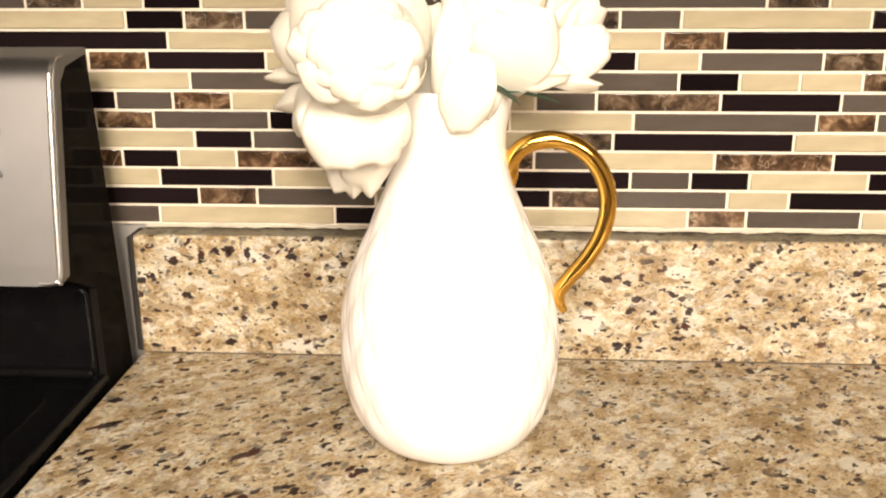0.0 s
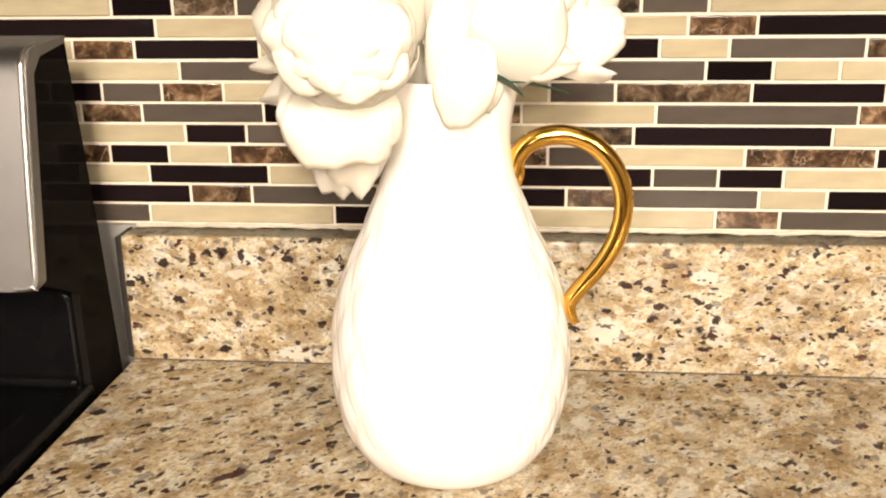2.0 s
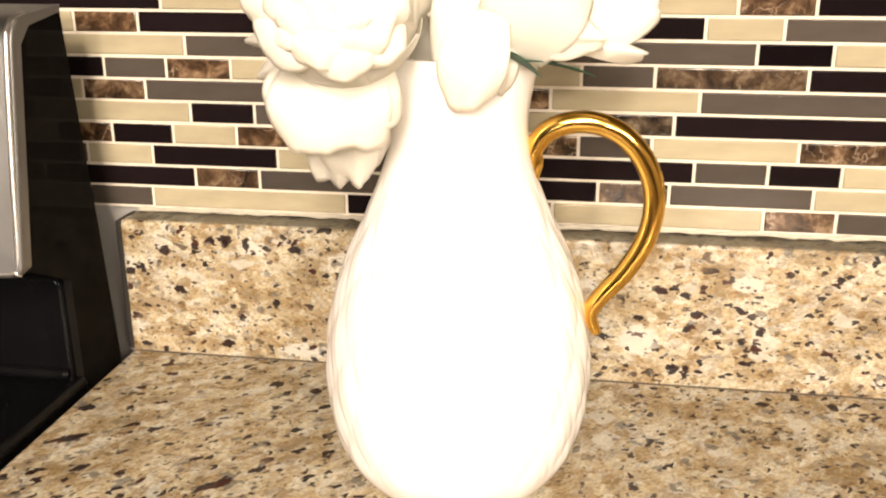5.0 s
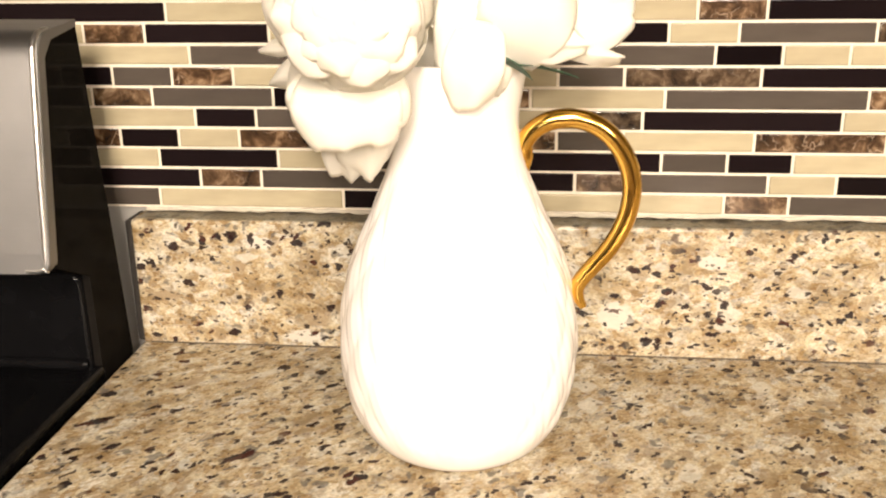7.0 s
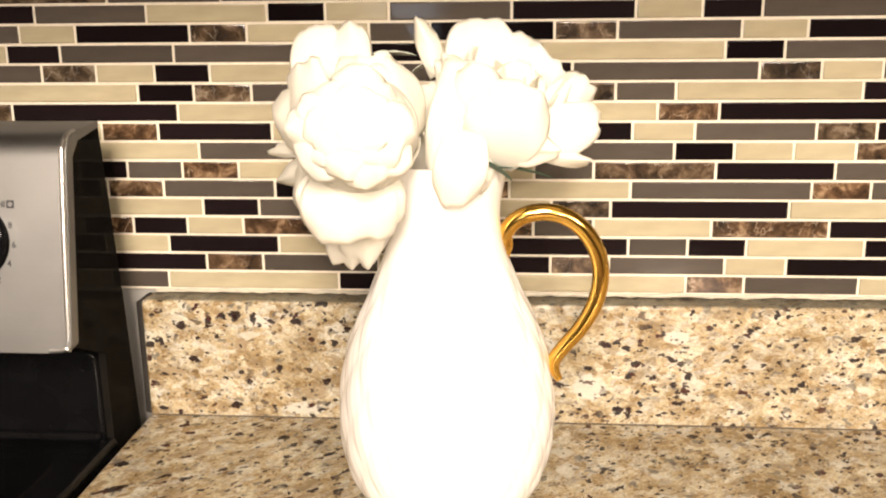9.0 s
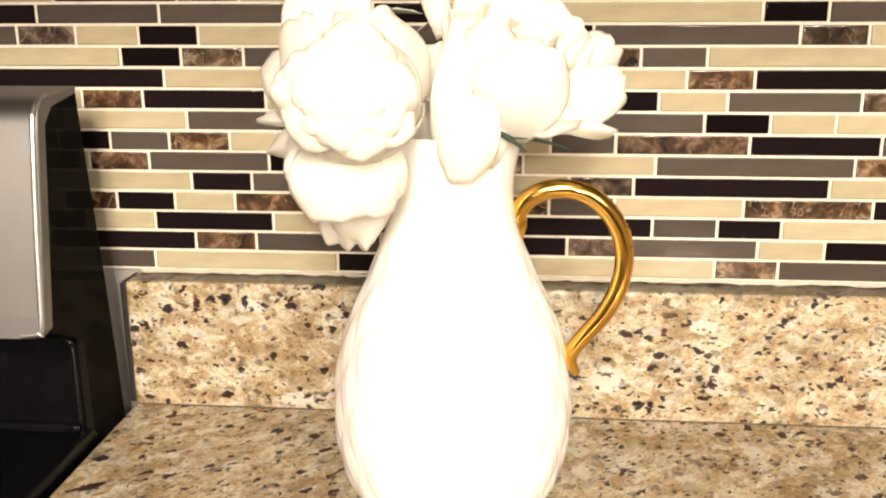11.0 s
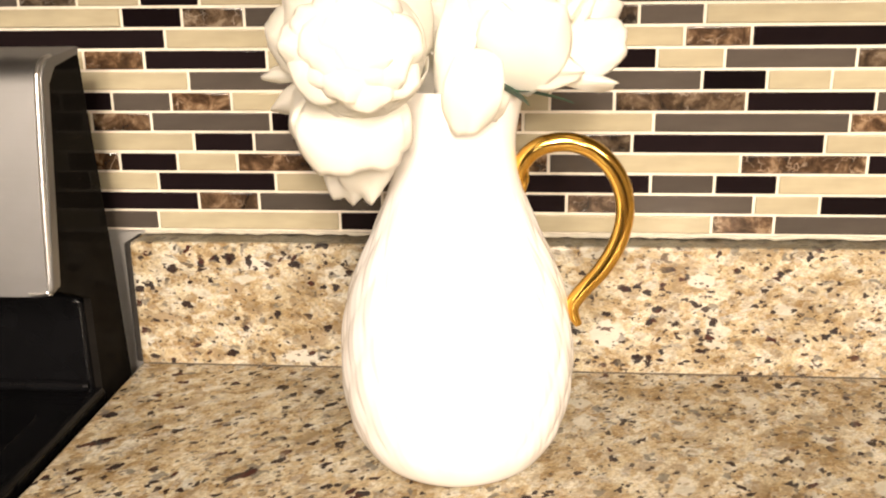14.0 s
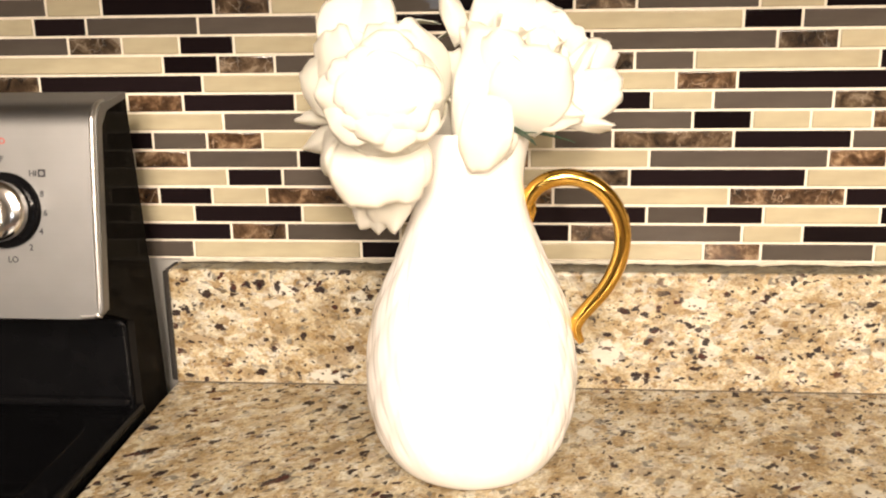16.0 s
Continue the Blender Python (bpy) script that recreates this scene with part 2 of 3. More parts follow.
ROOM = plain("room_paint", (0.28, 0.24, 0.185), 0.8, vary=0.05, scale=3)
CEILING_WHITE = plain("ceiling_paint", (0.70, 0.67, 0.61), 0.8, vary=0.04, scale=3)
FLOORING = plain("flooring", (0.11, 0.07, 0.04), 0.4, vary=0.2, scale=8)
CERAMIC = plain("white_ceramic", (0.91, 0.89, 0.87), 0.16, vary=0.02, scale=60, Coat_Weight=0.4)
GOLD = plain("gold_lustre", (0.84, 0.51, 0.11), 0.11, 1.0, vary=0.05, scale=90)
PETAL = petal_cloth()
LEAF = plain("leaf_green", (0.020, 0.075, 0.040), 0.55, vary=0.3, scale=90)
PALE_LEAF = plain("pale_leaf", (0.50, 0.52, 0.46), 0.7, vary=0.1, scale=90)
STEEL = brushed_steel()
CHROME = plain("polished_steel", (0.74, 0.72, 0.70), 0.16, 1.0, vary=0.04, scale=50)
TRIM = plain("satin_steel", (0.72, 0.71, 0.70), 0.36, 1.0, vary=0.04, scale=50)
GLOW = plain("daylight_pane", (0.5, 0.5, 0.5), 0.4, vary=0.02, Emission_Color=(0.75, 0.85, 1.0), Emission_Strength=9.0)
BULB = plain("lit_bulb", (0.8, 0.6, 0.4), 0.4, vary=0.02, Emission_Color=(1.0, 0.55, 0.22), Emission_Strength=30.0)
ENAMEL = plain("black_enamel", (0.004, 0.004, 0.0045), 0.10, vary=0.2, scale=30, Specular_IOR_Level=0.14)
CAP_BLACK = plain("black_gloss_plastic", (0.009, 0.008, 0.007), 0.10, vary=0.15, scale=40, Specular_IOR_Level=0.0, Coat_Weight=0.055, Coat_Roughness=0.04)
COOK_GLASS = plain("ceramic_glass", (0.003, 0.003, 0.0035), 0.06, vary=0.2, scale=30, Specular_IOR_Level=0.3)
INK = plain("ink", (0.03, 0.03, 0.035), 0.5, vary=0.1)
RED_INK = plain("red_ink", (0.45, 0.05, 0.04), 0.5, vary=0.1)
CABINET = plain("cabinet_wood", (0.10, 0.055, 0.03), 0.4, vary=0.25, scale=12)


# ---- mesh helpers ----
def mesh_of(bm, name, material, smooth=True, sharp=42):
    """A mesh from bm. Rounded edges are shaded round, the flats between them flat."""
    bmesh.ops.recalc_face_normals(bm, faces=bm.faces)
    if smooth and sharp:
        flats = len(bm.faces) < 1500
        for e in bm.edges:
            if len(e.link_faces) == 2:
                angle = e.calc_face_angle(0.0)
                a, c = (f.calc_area() for f in e.link_faces)
                e.smooth = not (angle > radians(sharp) or (flats and angle > radians(4) and max(a, c) > 9 * min(a, c)))
    for f in bm.faces:
        f.smooth = smooth
    me = bpy.data.meshes.new(name)
    bm.to_mesh(me)
    bm.free()
    me.materials.append(material)
    return me


def part(name, bm, material, parent, label="", smooth=True, sharp=42):
    ob = new(name, mesh_of(bm, name, material, smooth, sharp))
    ob.parent = parent
    return tagged(ob, label)


def thing(name, at, label, category, group="", kind=""):
    ob = new(name)
    ob.location = at
    ob.empty_display_size = 0.05
    return tagged(ob, label, category, group, kind)


def solid(name, bm, material, label, category="", kind="", smooth=True):
    return tagged(new(name, mesh_of(bm, name, material, smooth)), label, category, "", kind)


def box(x0, x1, y0, y1, z0, z1, bevel=0.0, segments=2):
    bm = bmesh.new()
    m = Matrix.Translation(((x0 + x1) / 2, (y0 + y1) / 2, (z0 + z1) / 2)) @ Matrix.Diagonal((x1 - x0, y1 - y0, z1 - z0, 1))
    bmesh.ops.create_cube(bm, size=1, matrix=m)
    if bevel:
        bmesh.ops.bevel(bm, geom=bm.edges[:], offset=bevel, segments=segments, profile=0.5, affect="EDGES")
    return bm


def prism(profile, x0, x1, bevel=0.0, segments=2):
    """A (y, z) outline drawn out along x."""
    bm = bmesh.new()
    a = [bm.verts.new((x0, y, z)) for y, z in profile]
    b = [bm.verts.new((x1, y, z)) for y, z in profile]
    bm.faces.new(a)
    bm.faces.new(b[::-1])
    for i in range(len(a)):
        j = (i + 1) % len(a)
        bm.faces.new((a[i], b[i], b[j], a[j]))
    if bevel:
        bmesh.ops.bevel(bm, geom=bm.edges[:], offset=bevel, segments=segments, profile=0.5, affect="EDGES")
    return bm


def tube(points, radii, sides=16, squash=1.0):
    """A closed tube along points; radii one for each."""
    bm = bmesh.new()
    rings = []
    pts = [Vector(p) for p in points]
    side = None
    for i, p in enumerate(pts):
        d = (pts[min(i + 1, len(pts) - 1)] - pts[max(i - 1, 0)]).normalized()
        if side is None:
            side = d.orthogonal().normalized()
        side = (side - d * side.dot(d)).normalized()
        up = d.cross(side)
        rings.append([bm.verts.new(p + radii[i] * (math.cos(a) * side + squash * math.sin(a) * up)) for a in [2 * math.pi * k / sides for k in range(sides)]])
    for r, s in zip(rings, rings[1:]):
        for k in range(sides):
            bm.faces.new((r[k], r[(k + 1) % sides], s[(k + 1) % sides], s[k]))
    bm.faces.new(rings[0][::-1])
    bm.faces.new(rings[-1])
    return bm


def spline(points, steps):
    """Catmull-Rom through points of any width."""
    out, n = [], len(points)
    for i in range(n - 1):
        p0, p1, p2, p3 = (points[max(0, min(n - 1, i + k))] for k in (-1, 0, 1, 2))
        for s in range(steps):
            t = s / steps
            out.append(tuple(0.5 * (2 * b + (c - a) * t + (2 * a - 5 * b + 4 * c - d) * t * t + (3 * b - a - 3 * c + d) * t ** 3) for a, b, c, d in zip(p0, p1, p2, p3)))
    out.append(tuple(points[-1]))
    return out


# ---- the room ----
TOP = 0.897
ROW, TILE_HIGH, TILE_FOOT = 0.0175, 0.0151, 1.018

floor = solid("floor", box(-2.6, 2.6, -6.4, 0.2, -0.05, 0.0), FLOORING, "brown wooden kitchen floor", "floor", "structure", False)
ceiling = solid("ceiling", box(-2.6, 2.6, -6.4, 0.2, 2.44, 2.50), CEILING_WHITE, "plain painted ceiling", "ceiling", "structure", False)
for nm, ext in (("wall_west", (-2.7, -2.6, -6.4, 0.2)), ("wall_east", (2.6, 2.7, -6.4, 0.2)), ("wall_south", (-2.6, 2.6, -6.5, -6.4))):
    solid(nm, box(*ext, 0.0, 2.44), ROOM, "plain painted kitchen wall", "wall", "structure", False)
wall = solid("wall_north", box(-2.6, 2.6, 0.0085, 0.2, 0.0, 2.44), PAINT, "painted wall with a strip mosaic tile backsplash", "wall", "structure", False)

# Unseen boxes, added to keep lamp light off the top rows of tiles.
solid("soffit", box(-0.372, 2.6, -0.38, 0.0085, 1.405, 2.44), ROOM, "unseen plain box added over the worktop to shade the upper tiles", "soffit", "structure", False)
solid("soffit", box(-2.6, -0.374, -0.46, 0.0085, 1.400, 2.44), ROOM, "deeper unseen box added over the range to shade the upper tiles", "soffit", "structure", False)
window = solid("window_1", box(-1.05, -0.62, -6.4, -6.38, 0.85, 1.45, 0.004), GLOW, "small bright window in the far kitchen wall", "window", "structure", False)
sconce = thing("wall_lamp", (2.36, -6.4, 0.82), "small lit warm lamp on the far wall", "lamp")
part("bracket", box(-0.03, 0.03, 0.0, 0.05, -0.08, 0.02, 0.004), CHROME, sconce)
bm = bmesh.new()
bmesh.ops.create_uvsphere(bm, u_segments=16, v_segments=10, radius=0.032, matrix=Matrix.Translation((0, 0.065, 0.02)))
part("bulb", bm, BULB, sconce, "glowing warm bulb")

# ---- worktop and upstand ----
solid("countertop", box(-0.3595, 1.60, -0.655, 0.0085, TOP - 0.03, TOP, 0.003), GRANITE_TOP, "polished beige speckled granite countertop", "countertop")
upstand = thing("backsplash_upstand", (-0.358, 0, TOP), "beige speckled granite upstand standing along the countertop", "backsplash")


def upstand_body():
    """The upstand's slab, with a rounded polished end and eased edges."""
    bm = box(-0.3592, 1.60, -0.0235, 0.0080, TOP + 0.0006, 1.0115)
    end = [e for e in bm.edges if all(v.co.x < -0.3 and (v.co.y < 0 or v.co.z > 1.0) for v in e.verts) and not all(v.co.y < 0 and v.co.z < 0.95 for v in e.verts)]
    bmesh.ops.bevel(bm, geom=end, offset=0.0038, segments=5, profile=0.5, affect="EDGES")
    top = [e for e in bm.edges if all(v.co.z > 1.0 for v in e.verts) and any(v.co.y < 0.004 for v in e.verts) and len(e.link_faces) == 2]
    bmesh.ops.bevel(bm, geom=top, offset=0.0022, segments=3, profile=0.5, affect="EDGES")
    bm.transform(Matrix.Translation((0.358, 0, -TOP)))
    return bm


part("slab", upstand_body(), GRANITE_UPSTAND, upstand)
def shaded_corner():
    bm = box(-0.0088, -0.0014, -0.0205, 0.0076, 0.0006, 0.1135)
    round_edge = [e for e in bm.edges if all(v.co.x < -0.005 for v in e.verts) and (all(v.co.y < 0 for v in e.verts) or all(v.co.z > 0.1 for v in e.verts))]
    bmesh.ops.bevel(bm, geom=round_edge, offset=0.0065, segments=6, profile=0.5, affect="EDGES")
    return bm


part("sawn_end", shaded_corner(), SHADED_END, upstand, "rounded end of the granite, darkened for the shade on it")
part("sawn_top", box(0.0050, 1.957, -0.0212, 0.0070, 0.1140, 0.1153, 0.0004, 1), GRANITE_RAW, upstand, "dull unpolished top edge of the granite")


def caulk_line():
    rng = random.Random(4)
    pts, radii = [], []
    x = -0.352
    while x < 0.8:
        pts.append((x, -0.0002 + rng.uniform(-0.0006, 0.0006), 1.0152 + rng.uniform(-0.0008, 0.0006)))
        radii.append(0.0017 * rng.uniform(0.6, 1.4))
        x += rng.uniform(0.004, 0.012)
    return tube(pts, radii, 8)


solid("joint_seam", tube([(-0.352, -0.0238, TOP + 0.0003), (0.4, -0.0238, TOP + 0.0003), (1.59, -0.0238, TOP + 0.0003)], [0.0009] * 3, 8), SEAM, "thin dark seam between countertop and upstand", "seam", "structure")
solid("caulk_bead", caulk_line(), CAULK, "uneven off-white caulk bead over the granite upstand", "caulk", "structure")
solid("base_cabinet", box(-0.3605, 1.60, -0.62, 0.0085, 0.0, TOP - 0.0305, 0.002), CABINET, "plain dark wooden base cabinet under the countertop", "cabinet")

# ---- white pitcher with a gold handle ----
PX, PY = -0.063, -0.166
pitcher = thing("pitcher", (PX, PY, TOP), "white embossed ceramic pitcher with a gold handle, holding white roses", "pitcher")
PROFILE = spline([(0.0, 0.006), (0.036, 0.0045), (0.048, 0.0), (0.0570, 0.0030), (0.0655, 0.0110), (0.0740, 0.0255), (0.0793, 0.043), (0.0822, 0.062),
                  (0.0825, 0.080), (0.0807, 0.101), (0.0757, 0.126), (0.0680, 0.148), (0.0600, 0.165), (0.0502, 0.188), (0.0442, 0.205),
                  (0.0410, 0.221), (0.0408, 0.236), (0.0428, 0.250), (0.0450, 0.261), (0.0468, 0.269)], 9)


def smoothstep(a, b, x):
    t = max(0.0, min(1.0, (x - a) / (b - a)))
    return t * t * (3 - 2 * t)


def pitcher_body():
    """A turned body with a raised lattice of overlapping leaf scales, and a lip drawn out to the left."""
    bm = bmesh.new()
    sides = 288
    rings = []
    for r, z in PROFILE:
        keep = smoothstep(0.012, 0.035, z) * (1 - smoothstep(0.165, 0.215, z))
        lip = smoothstep(0.232, 0.269, z)
        ring = []
        for k in range(sides):
            a = 2 * math.pi * k / sides
            u, w = a / (2 * math.pi) * 16, z / 0.0260
            p, q = u + w * 0.5, u - w * 0.5
            fp, fq = p - math.floor(p), q - math.floor(q)
            ridge = (math.sin(math.pi * fp) * math.sin(math.pi * fq)) ** 0.85
            tilt = 0.5 * (fp - fq)
            h = keep * 0.55 * (0.0025 * ridge - 0.0013 + 0.0005 * tilt + 0.0003 * math.sin(2 * math.pi * (p * 3 + fq)))
            pull = lip * 0.020 * max(0.0, math.cos(a - math.pi)) ** 6
            rr = r + h + pull
            ring.append(bm.verts.new((rr * math.cos(a), rr * math.sin(a), z + lip * 0.007 * max(0.0, math.cos(a - math.pi)) ** 4)))
        rings.append(ring)
    inner = []
    for r, z in [p for p in PROFILE[::-1] if p[1] > 0.18]:
        lip = smoothstep(0.232, 0.269, z)
        inner.append([bm.verts.new(((r - 0.0035 + lip * 0.020 * max(0.0, math.cos(2 * math.pi * k / sides - math.pi)) ** 6) * math.cos(2 * math.pi * k / sides),
                                    (r - 0.0035) * math.sin(2 * math.pi * k / sides), z + lip * 0.007 * max(0.0, math.cos(2 * math.pi * k / sides - math.pi)) ** 4)) for k in range(sides)])
    allr = rings[1:] + inner
    for r, s in zip(allr, allr[1:]):
        for k in range(sides):
            bm.faces.new((r[k], r[(k + 1) % sides], s[(k + 1) % sides], s[k]))
    bm.faces.new(rings[1][::-1])
    bm.faces.new(inner[-1])
    for v in rings[0]:
        bm.verts.remove(v)
    return bm


part("body", pitcher_body(), CERAMIC, pitcher, "white glazed body with a raised lattice of leaf scales")
HANDLE = spline([(0.042, 0.204, 0.0046), (0.0435, 0.215, 0.0057), (0.0505, 0.2255, 0.0063), (0.062, 0.2315, 0.0065), (0.077, 0.2325, 0.0065), (0.0918, 0.2275, 0.0065),
                 (0.1043, 0.216, 0.0065), (0.1125, 0.200, 0.0065), (0.1145, 0.182, 0.0063), (0.1105, 0.163, 0.0062), (0.1012, 0.1450, 0.0060),
                 (0.0900, 0.1310, 0.0057), (0.0825, 0.1205, 0.0054), (0.0815, 0.1125, 0.0044), (0.0858, 0.1030, 0.0028)], 8)
part("handle", tube([(x, 0, z - 0.0018) for x, z, _ in HANDLE], [r for *_, r in HANDLE], 20), GOLD, pitcher, "shiny gold loop handle")
CURL = spline([(0.0430, 0.221, 0.0030), (0.0455, 0.214, 0.0034), (0.0465, 0.206, 0.0034), (0.0450, 0.198, 0.0028), (0.0462, 0.191, 0.0018)], 6)
part("handle_curl", tube([(x, 0, z) for x, z, _ in CURL], [r for *_, r in CURL], 14), GOLD, pitcher, "small gold curl under the handle")


# ---- artificial roses ----
def cloth(rows):
    """A thin double sheet over a grid of places, thinner towards its rim."""
    nv, nu = len(rows) - 1, len(rows[0]) - 1
    bm = bmesh.new()
    sheets = []
    for side in (0, 1):
        sheet = []
        for j in range(nv + 1):
            line = []
            for i in range(nu + 1):
                du = rows[j][min(nu, i + 1)] - rows[j][max(0, i - 1)]
                dv = rows[min(nv, j + 1)][i] - rows[max(0, j - 1)][i]
                n = du.cross(dv)
                n = n.normalized() if n.length > 1e-12 else Vector((0, 0, 1))
                thick = 0.0006 * (1 - 0.5 * j / nv)
                line.append(bm.verts.new(rows[j][i] + n * (thick / 2 if side else -thick / 2)))
            sheet.append(line)
        sheets.append(sheet)
    a, b = sheets
    for j in range(nv):
        for i in range(nu):
            bm.faces.new((a[j][i], a[j][i + 1], a[j + 1][i + 1], a[j + 1][i]))
            bm.faces.new((b[j][i], b[j + 1][i], b[j + 1][i + 1], b[j][i + 1]))
    for j in range(nv):
        bm.faces.new((a[j][0], a[j + 1][0], b[j + 1][0], b[j][0]))
        bm.faces.new((a[j][nu], b[j][nu], b[j + 1][nu], a[j + 1][nu]))
    for i in range(nu):
        bm.faces.new((a[0][i], b[0][i], b[0][i + 1], a[0][i + 1]))
        bm.faces.new((a[nv][i], a[nv][i + 1], b[nv][i + 1], b[nv][i]))
    return bm


def petal(length, width, start, end, curl, ruffle, seed, base=0.004, point=0.0):
    """One cloth petal growing from the origin along +x and +z: start and end are its slopes in degrees, curl bends its rim back."""
    nu, nv = 16, 14
    rng = random.Random(seed)
    ph = [rng.uniform(0, 6.28) for _ in range(5)]
    r, z = base, 0.0
    rows = []
    for j in range(nv + 1):
        v = j / nv
        slope = radians(start + (end - start) * min(1, v / 0.75) ** 0.9 - curl * max(0, (v - 0.62) / 0.38) ** 1.6)
        if j:
            r += length / nv * math.cos(slope)
            z += length / nv * math.sin(slope)
        half = width * (0.16 + 0.84 * math.sin(min(1.0, v / 0.72) * math.pi / 2) ** 0.8) * (1 - 0.62 * max(0, (v - 0.60) / 0.40) ** 2.2)
        row = []
        for i in range(nu + 1):
            u = 2 * i / nu - 1
            bend = u * half / max(abs(r) * 1.25, half * 0.75)
            bend = max(-1.9, min(1.9, bend))
            R = half / max(0.05, abs(half / max(abs(r) * 1.25, half * 0.75)))
            x = r - R * (1 - math.cos(bend)) * (0.9 - 0.35 * v)
            y = R * math.sin(bend) * (1 + 0.15 * v)
            wave = ruffle * v ** 2 * (math.sin(2.9 * u + ph[0]) + 0.45 * math.sin(5.6 * u + ph[1]) + 0.12 * math.sin(9 * u + ph[2]))
            lift = ruffle * v * v * (0.8 * math.sin(4.3 * u + ph[3]) - 0.9 * u * u)
            row.append(Vector((x + wave * math.sin(slope) - 0.3 * wave, y, z + lift + wave * 0.4 - point * u * u * length * v * v)))
        rows.append(row)
    return cloth(rows)


# count, length, width, start, end, curl, ruffle, twist
CUP = [(4, 0.032, 0.016, 60, 145, 0, 0.0012, 15), (4, 0.034, 0.018, 50, 118, 0, 0.0018, 0), (5, 0.044, 0.023, 42, 112, 10, 0.0022, 30), (6, 0.052, 0.028, 28, 105, 25, 0.0028, 10),
       (6, 0.060, 0.031, 14, 92, 45, 0.0032, 45)]
BUD = [(3, 0.040, 0.016, 60, 108, 0, 0.0012, 0), (4, 0.050, 0.020, 48, 102, 12, 0.0018, 40), (4, 0.056, 0.024, 34, 96, 30, 0.0024, 5)]


def shell_petal(radius, rim, wide, flare, ruffle, seed):
    """A petal wrapped round a ball of that radius, from its back to the polar angle rim, facing +x."""
    rng = random.Random(seed)
    ph = [rng.uniform(0, 6.28) for _ in range(4)]
    lean = rng.uniform(-7, 7)
    rows = []
    for j in range(15):
        v = j / 14
        row = []
        for i in range(17):
            u = i / 8 - 1
            edge = rim + 17 * abs(u) ** 2.6 + 1.6 * ruffle * math.sin(3.1 * u + ph[0]) + 0.7 * ruffle * math.sin(6.3 * u + ph[1]) + lean * u
            polar = radians(158 + (edge - 158) * v)
            around = radians(wide * u * (0.75 + 0.25 * math.sin(math.pi * min(1, v / 0.7) / 2)))
            r = radius * (1 + 0.035 * u) + flare * v ** 5 * (1 + 0.5 * math.sin(2.7 * u + ph[2])) + 0.0005 * v * math.sin(4.9 * u + ph[3])
            row.append(Vector((r * math.sin(polar) * math.cos(around), r * math.sin(polar) * math.sin(around), r * math.cos(polar))))
        rows.append(row)
    return cloth(rows)


SHELLS = [  # count, radius, rim, half width, flare, ruffle
    (4, 0.0335, 18, 70, 0.0004, 6), (4, 0.0355, 36, 64, 0.0004, 7), (4, 0.0372, 48, 62, 0.0004, 6), (4, 0.0380, 54, 62, 0.0004, 6), (4, 0.0388, 60, 64, 0.0004, 5), (5, 0.0394, 78, 58, 0.0004, 6)]
FLUFF = [(3, 0.046, 0.026, 66, 168, 0, 0.0024, 15), (4, 0.053, 0.029, 58, 158, 0, 0.0028, 60), (5, 0.059, 0.032, 50, 148, 0, 0.0030, 30), (5, 0.062, 0.035, 42, 138, 0, 0.0030, 80)]


def rose(at, facing, size, seed, label, whorls=CUP, stem_to=None, shells=()):
    """A cloth rose at a place, facing a way: whorls of grown petals, then shells wrapped round its ball."""
    rng = random.Random(seed)
    ob = thing("artificial_rose", at, label, "artificial flower", "white roses in the pitcher")
    turn = Vector(facing).normalized().to_track_quat("Z", "Y").to_matrix().to_4x4()
    n = 0
    for count, length, width, start, end, curl, ruffle, twist in whorls:
        for k in range(count):
            a = radians(twist + 360 * k / count + rng.uniform(-14, 14))
            bm = petal(length * size * rng.uniform(0.9, 1.1), width * size * rng.uniform(0.9, 1.12), start + rng.uniform(-6, 6), end + rng.uniform(-9, 9),
                       curl * rng.uniform(0.6, 1.5), ruffle * size * rng.uniform(0.7, 1.5), seed * 100 + n)
            bm.transform(turn @ Matrix.Translation((0, 0, -0.020 * size)) @ Matrix.Rotation(a, 4, "Z"))
            part("petal", bm, PETAL, ob, sharp=0)
            n += 1
    for k, (count, radius, rim, wide, flare, ruffle) in enumerate(shells):
        for i in range(count):
            bm = shell_petal(radius * size, rim + rng.uniform(-8, 8), wide * rng.uniform(0.9, 1.1), flare * size, ruffle, seed * 100 + n)
            bm.transform(turn @ Matrix.Rotation(radians(360 * i / count + 47 * k + rng.uniform(-12, 12)), 4, "Z"))
            part("petal", bm, PETAL, ob, sharp=0)
            n += 1
    if stem_to:
        foot = Vector(stem_to) - Vector(at)
        back = turn.to_3x3() @ Vector((0, 0, -0.022 * size))
        pts = spline([tuple(back), tuple(back + (turn.to_3x3() @ Vector((0, 0, -0.014)))), tuple(foot * 0.6), tuple(foot)], 6)
        part("stem", tube(pts, [0.0022] * len(pts), 8), LEAF, ob, "green wire stem")
    return ob


